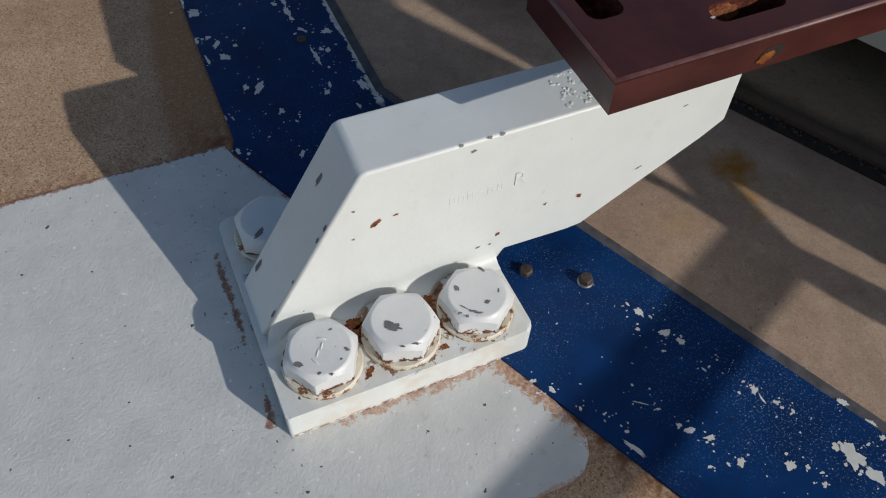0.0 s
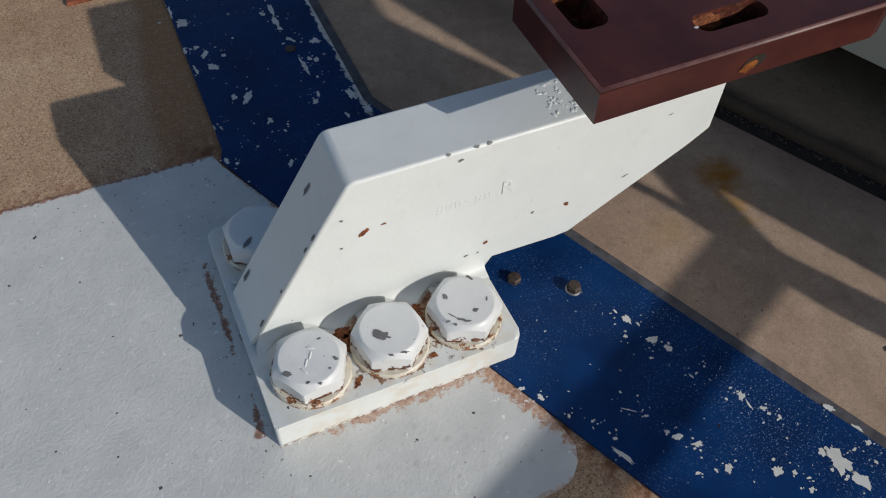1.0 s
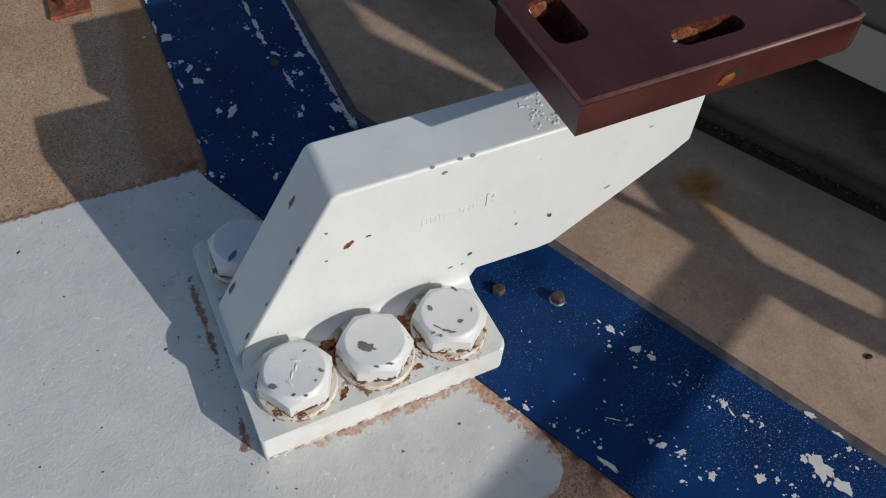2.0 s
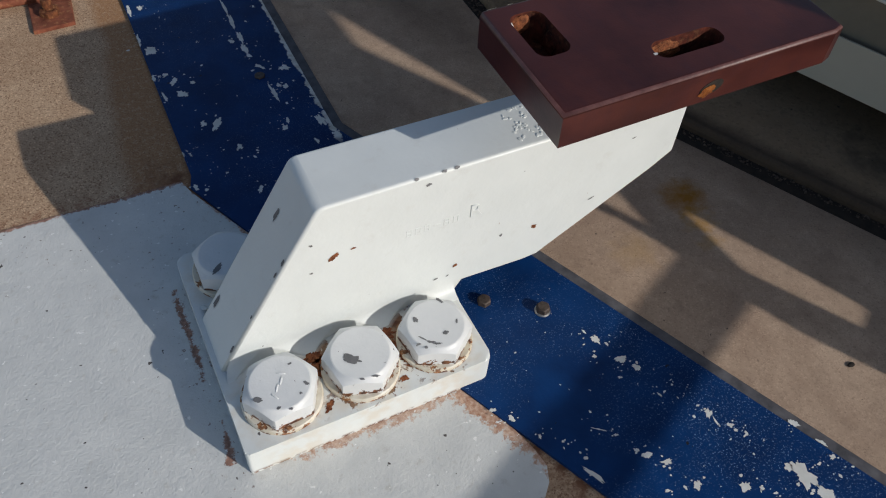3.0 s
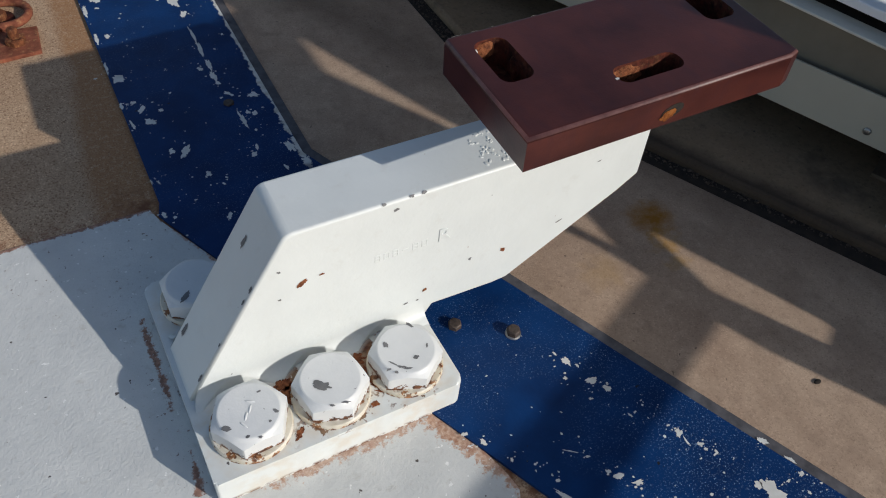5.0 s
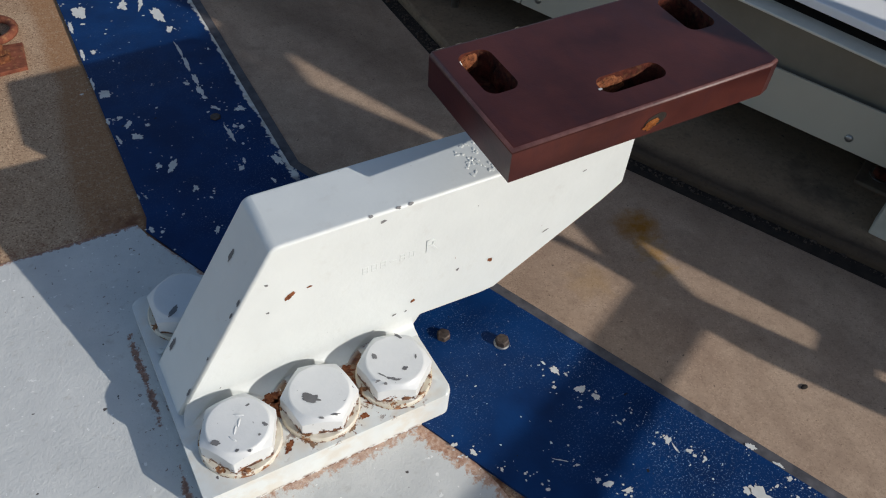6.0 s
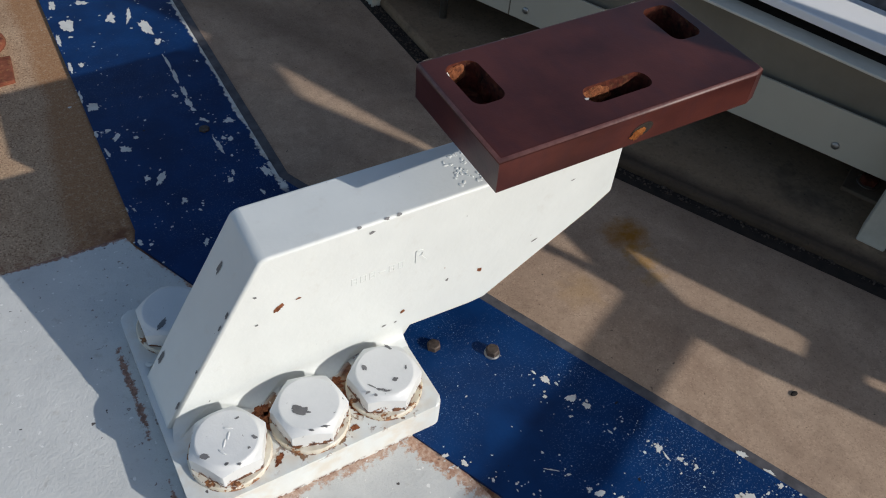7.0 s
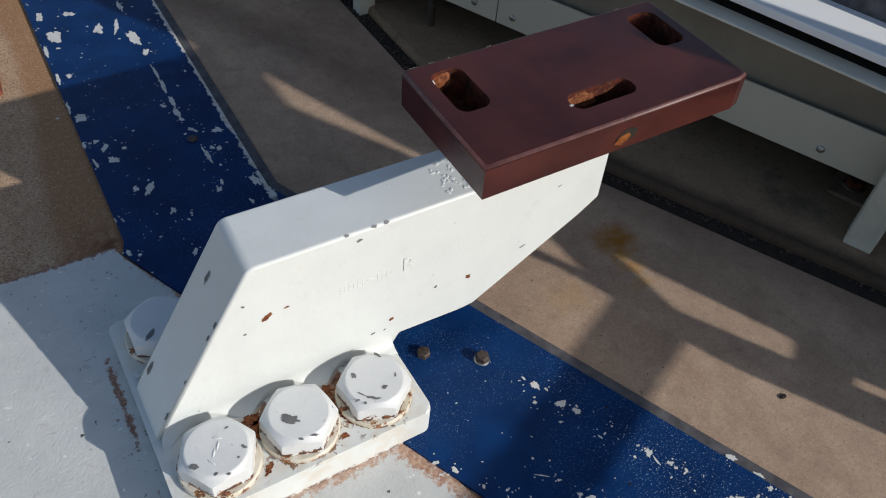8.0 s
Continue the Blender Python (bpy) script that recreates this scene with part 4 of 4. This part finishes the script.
# front-face drilled hole: its shade a flat black disc, packed with orange rust
bm = bmesh.new()
lathe(bm, [(0.0088, -0.0001), (0.0088, 0.0002)], (0, 0), 24)
for v in bm.verts:
    v.co = Vector((0.1265 + v.co.x * 1.1 + v.co.y * 0.3, v.co.z - 0.0002, 0.0122 + v.co.y * 0.72))
part("drilled_hole", bm, BLACK, block, "dark drilled hole")
bm = bmesh.new()
blob(bm, (0.1225, -0.0008, 0.0098), (0.95, 0, 0.3), (-0.3, 0, 0.95), 0.0068, 0.0042, 5)
part("rust_scale", bm, ORANGE, block, "bright orange rust in the hole")
for (x, y, z), (a, b, c), mat, seed in (
        ((0.111, 0.0425, 0.017), (0.016, 0.0025, 0.010), CHIP_RUST, 1), ((0.0285, 0.111, 0.02), (0.0085, 0.0025, 0.008), CHIP_RUST, 2),
        ((0.0195, 0.1095, 0.0155), (0.0035, 0.0025, 0.009), PRIMER, 4), ((0.026, 0.1105, 0.008), (0.003, 0.0022, 0.004), PRIMER, 8), ((0.0435, 0.09, 0.014), (0.0022, 0.008, 0.009), DARK_RUST, 11), ((0.222, 0.09, 0.004), (0.012, 0.022, 0.004), DARK_RUST, 3)):
    bm = bmesh.new()
    bmesh.ops.create_icosphere(bm, subdivisions=3, radius=1)
    for v in bm.verts:
        k = 1 + 0.35 * noise.noise(v.co * 2.3 + Vector((seed * 5, 0, 0)))
        v.co = Vector((x + v.co.x * a * k, y + v.co.y * b * k, z + v.co.z * c * k))
    part("rust_scale", bm, mat, block, "flaking rust inside the slot")
bm = bmesh.new()
blob(bm, (0.0942, 0.0305, BH + 0.0002), (1, 0, 0), (0, 1, 0), 0.0016, 0.0013, 9)
for i, (x, w) in enumerate(((0.011, 3), (0.027, 2), (0.043, 1), (0.08, 1.5), (0.149, 1.2), (0.182, 3), (0.21, 2.2))):
    blob(bm, (x, BW - 0.0008, BH - 0.0007), (1, 0, 0), (0, 0.7, -0.7), w / 1000 * 1.4, 0.0011, 20 + i)
tagged(part("paint_chips", bm, PRIMER, block), "pale chips along the back edge", kind="stuff")

# the packer between arm and block, out of sight from above
bm = bmesh.new()
box(bm, (0.345, 0.088, TOP - 0.0015), (0.425, 0.128, 0.2538), 0.001)
part("packer", bm, OXIDE, bracket, "dark red-oxide steel packer")

# ---- the rusty clamp on the concrete ----
clamp = thing("cable_clamp", (-0.042, 0.692, 0), "rusty red bolted clamp with a round bar loop on the concrete", "clamp")
bm = bmesh.new()
prism(bm, [(-0.0666, 0.661), (-0.0169, 0.6645), (-0.0126, 0.7214), (-0.0644, 0.725)], 0, 0.005, 0.001)
under(part("plate", bm, CLAMP), clamp)
bm = bmesh.new()
pts = [(-0.16 + 0.015 * i, 0.728, 0.008) for i in range(8)]
pts += [(-0.045 + 0.029 * math.sin(radians(a)), 0.757 - 0.029 * math.cos(radians(a)), 0.008) for a in range(0, 181, 15)]
pts += [(-0.055 - 0.015 * i, 0.786, 0.008) for i in range(8)]
tube(bm, pts, 0.0055, 12)
under(part("loop", bm, CLAMP, smooth=True), clamp)
for x, y in ((-0.042, 0.692), (-0.055, 0.757)):
    bm = bmesh.new()
    hexagon(bm, (x, y), 0.022, 0.004, 0.013, 17, 0.001)
    nut = under(part("nut", bm, RUST), clamp)
    bm = bmesh.new()
    lathe(bm, [(0.0065, 0.01), (0.0065, 0.024), (0.005, 0.026)], (x, y), 18)
    stud = part("stud", bm, RUST)
    stud.parent = nut
bm = bmesh.new()
lathe(bm, [(0.021, 0.0), (0.021, 0.003)], (-0.055, 0.757), 24)
under(part("seat", bm, DARK_RUST), clamp)

# ---- the white housing beyond the slab joint ----
ACROSS, ALONG = Vector((0.9137, 0.4064, 0)), Vector((0.4064, -0.9137, 0))
housing_frame = Matrix(((ALONG.x, ACROSS.x, 0, 0), (ALONG.y, ACROSS.y, 0, 0), (0, 0, 1, 0), (0, 0, 0, 1)))


def house_box(s0, s1, d0, d1, z0, z1, bevel=0.001, fall=0.0):
    """A box at s along the housing, d across, in world coordinates."""
    bm = bmesh.new()
    box(bm, (s0, d0, z0), (s1, d1, z1), bevel)
    for v in bm.verts:
        v.co.z -= fall * v.co.x
    bm.transform(housing_frame)
    return bm


SEAMS = [-0.95, -0.55, -0.186, 0.40, 0.6]
for i, (a, b) in enumerate(zip(SEAMS, SEAMS[1:])):
    p = thing("skirt_panel", housing_frame @ Vector(((a + b) / 2, 0.72, 0.073)), "white painted sheet metal skirt panel with small screws", "panel", "housing panels")
    under(part("sheet", house_box(a + 0.0008, b - 0.0008, 0.72, 0.723, 0.073, 0.133, 0.0006), PANEL), p)
    for q in {-0.186: (-0.161, 0.254), -0.55: (-0.222,)}.get(a, ((a + b) / 2,)):
        bm = bmesh.new()
        lathe(bm, [(0.0048, 0.0), (0.0044, 0.0016), (0.002, 0.0026)], (0, 0), 16)
        bm.transform(housing_frame @ pose(q, 0.7202, 0.0887, 90, 0, 0))
        under(part("screw", bm, STEEL, smooth=True), p)
housing = thing("housing", housing_frame @ Vector((0.1, 0.8, 0.0135)), "white metal machine housing with a pale rail and sill, in shade", "housing")
under(part("recessed_panel", house_box(-0.95, 0.6, 0.732, 0.74, 0.10, 0.2, 0.001, 0.05), PANEL_SHADED), housing)
under(part("lip", house_box(-0.95, 0.6, 0.700, 0.7275, 0.2035, 0.2065, 0.001, 0.05), LIP), housing)
# black strip stands in for the shade in the gap under the sill
under(part("gap_shade", house_box(-0.95, 0.6, 0.7277, 0.75, 0.199, 0.2052, 0.0005, 0.05), BLACK), housing)
under(part("sill", house_box(-0.95, 0.6, 0.712, 0.785, 0.2225, 0.2322, 0.0015, 0.05), SILL), housing)
under(part("coping", house_box(-0.95, 0.6, 0.785, 1.2, 0.21, 0.30, 0.012, 0.05), SEAL), housing)
under(part("back_wall", house_box(-0.95, 0.6, 0.95, 1.0, 0.0135, 0.2), PANEL_SHADED), housing)

post = thing("support_post", housing_frame @ Vector((0.338, 0.69, 0.0135)), "cream painted square support post with a bolted foot", "post")
under(part("upright", house_box(0.3225, 0.3545, 0.680, 0.714, 0.0135, 0.176, 0.002), POST_PAINT), post)
under(part("foot", house_box(0.282, 0.355, 0.756, 0.82, 0.0135, 0.019, 0.001), FOOT_PAINT), post)
under(part("web", house_box(0.334, 0.342, 0.714, 0.82, 0.0135, 0.12, 0.001), POST_PAINT), post)
c = housing_frame @ Vector((0.306, 0.785, 0))
bm = bmesh.new()
lathe(bm, [(0.014, 0.018), (0.014, 0.0205)], (c.x, c.y), 24)
under(part("washer", bm, STEEL), post)
bm = bmesh.new()
hexagon(bm, (c.x, c.y), 0.019, 0.02, 0.03, 10, 0.001)
under(part("bolt", bm, DARK_RUST), post)

corner = thing("corner_post", (0.489, 0.665, 0), "white painted square post at the slab corner", "post")
bm = bmesh.new()
box(bm, (0.476, 0.656, 0.0), (0.502, 0.68, 0.42), 0.002)
under(part("upright", bm, POST_PAINT), corner)
kick = thing("kick_board", (0.55, 0.67, 0.0135), "dark brown board standing on the slab", "board")
bm = bmesh.new()
box(bm, (0.503, 0.660, 0.0135), (0.615, 0.672, 0.3), 0.001)
under(part("plank", bm, BOARD), kick)
pipe = thing("conduit", (0.551, 0.575, 0.0135), "thin grey steel pipe rising from the slab", "pipe")
bm = bmesh.new()
lathe(bm, [(0.0055, 0.0135), (0.0055, 0.4)], (0.551, 0.575), 16)
under(part("tube", bm, STEEL, smooth=True), pipe)

# ---- beside and behind the camera: unseen things added to throw the long shadows ----
SUNWARD = Vector((0.516, -0.856, 0))
SIDE = Vector((0.856, 0.516, 0))
screen_frame = Matrix(((SIDE.x, -SUNWARD.x, 0, SUNWARD.x), (SIDE.y, -SUNWARD.y, 0, SUNWARD.y), (0, 0, 1, 0), (0, 0, 0, 1)))


def rail_box(u0, u1, z0, z1, d=0.02, tilt=0.0):
    bm = bmesh.new()
    box(bm, (u0, -d / 2, z0), (u1, d / 2, z1), 0.001)
    for v in bm.verts:
        v.co.z += (v.co.x - 0.4) * tilt
    bm.transform(screen_frame)
    return bm


def screen_slab(bm, outline, d):
    """A slab of thickness d on an outline of (u, z) in the screen's plane."""
    front = [bm.verts.new(screen_frame @ Vector((u, -d / 2, z))) for u, z in outline]
    back = [bm.verts.new(screen_frame @ Vector((u, d / 2, z))) for u, z in outline]
    bm.faces.new(front)
    bm.faces.new(back[::-1])
    for i in range(len(outline)):
        j = (i + 1) % len(outline)
        bm.faces.new((front[i], front[j], back[j], back[i]))


# bars and plates shaped after the shadows they have to throw
rail = thing("shadow_bars", screen_frame @ Vector((0.42, 0, 0)), "unseen grey steel bars and plates added to throw the shadows on the ground", "railing")
bm = bmesh.new()
screen_slab(bm, [(0.402, 0), (0.4445, 0), (0.4445, 0.424), (0.4365, 0.424), (0.424, 0.375), (0.41, 0.345), (0.402, 0.31)], 0.02)
under(part("post", bm, STEEL), rail)
under(part("top_rail", rail_box(-0.3, 0.432, 0.3445, 0.3785, tilt=-0.06), STEEL), rail)
under(part("rung", rail_box(0.4445, 0.474, 0.267, 0.2885), STEEL), rail)
under(part("upright", rail_box(0.432, 0.446, 0.424, 0.50), STEEL), rail)
under(part("shadow_plate", rail_box(0.438, 0.508, 0.455, 0.695, 0.004), STEEL), rail)
bm = bmesh.new()
box(bm, (0.5085, -0.002, 0.607), (0.556, 0.002, 0.695))
for v in bm.verts:
    if v.co.z < 0.65:
        v.co.z += (v.co.x - 0.5085) * 0.85
bm.transform(screen_frame)
under(part("shadow_plate", bm, STEEL), rail)
# added to close a stray patch of sun on the ground
under(part("shadow_tab", rail_box(0.418, 0.4378, 0.52, 0.575, 0.004), STEEL), rail)
bm = rail_box(-0.01, 0.2, -0.016, 0.016)
bm.transform(screen_frame @ pose(0.435, 0, 0.3675, 0, -42, 0) @ screen_frame.inverted())
under(part("brace", bm, STEEL), rail)
# unseen wall added to block sun and sky; opening aimed at the sill
bm = bmesh.new()
screen_slab(bm, [(0.452, 0), (4.0, 0), (4.0, 0.39), (0.4885, 0.39), (0.472, 0.294), (0.4555, 0.267)], 0.02)
screen_slab(bm, [(0.4885, 0.3905), (0.70, 0.3905), (0.70, 2.4), (0.5515, 2.4), (0.549, 0.64), (0.519, 0.53)], 0.02)
screen_slab(bm, [(0.7005, 0.3905), (0.752, 0.3905), (0.752, 0.495), (0.7005, 0.495)], 0.02)
screen_slab(bm, [(0.7005, 0.66), (0.752, 0.66), (0.752, 2.4), (0.7005, 2.4)], 0.02)
screen_slab(bm, [(0.7525, 0.3905), (4.0, 0.3905), (4.0, 2.4), (0.7525, 2.4)], 0.02)
tagged(part("shadow_wall", bm, WALL), "unseen plain grey wall with a narrow opening, added to shade the right side", "wall", kind="structure")
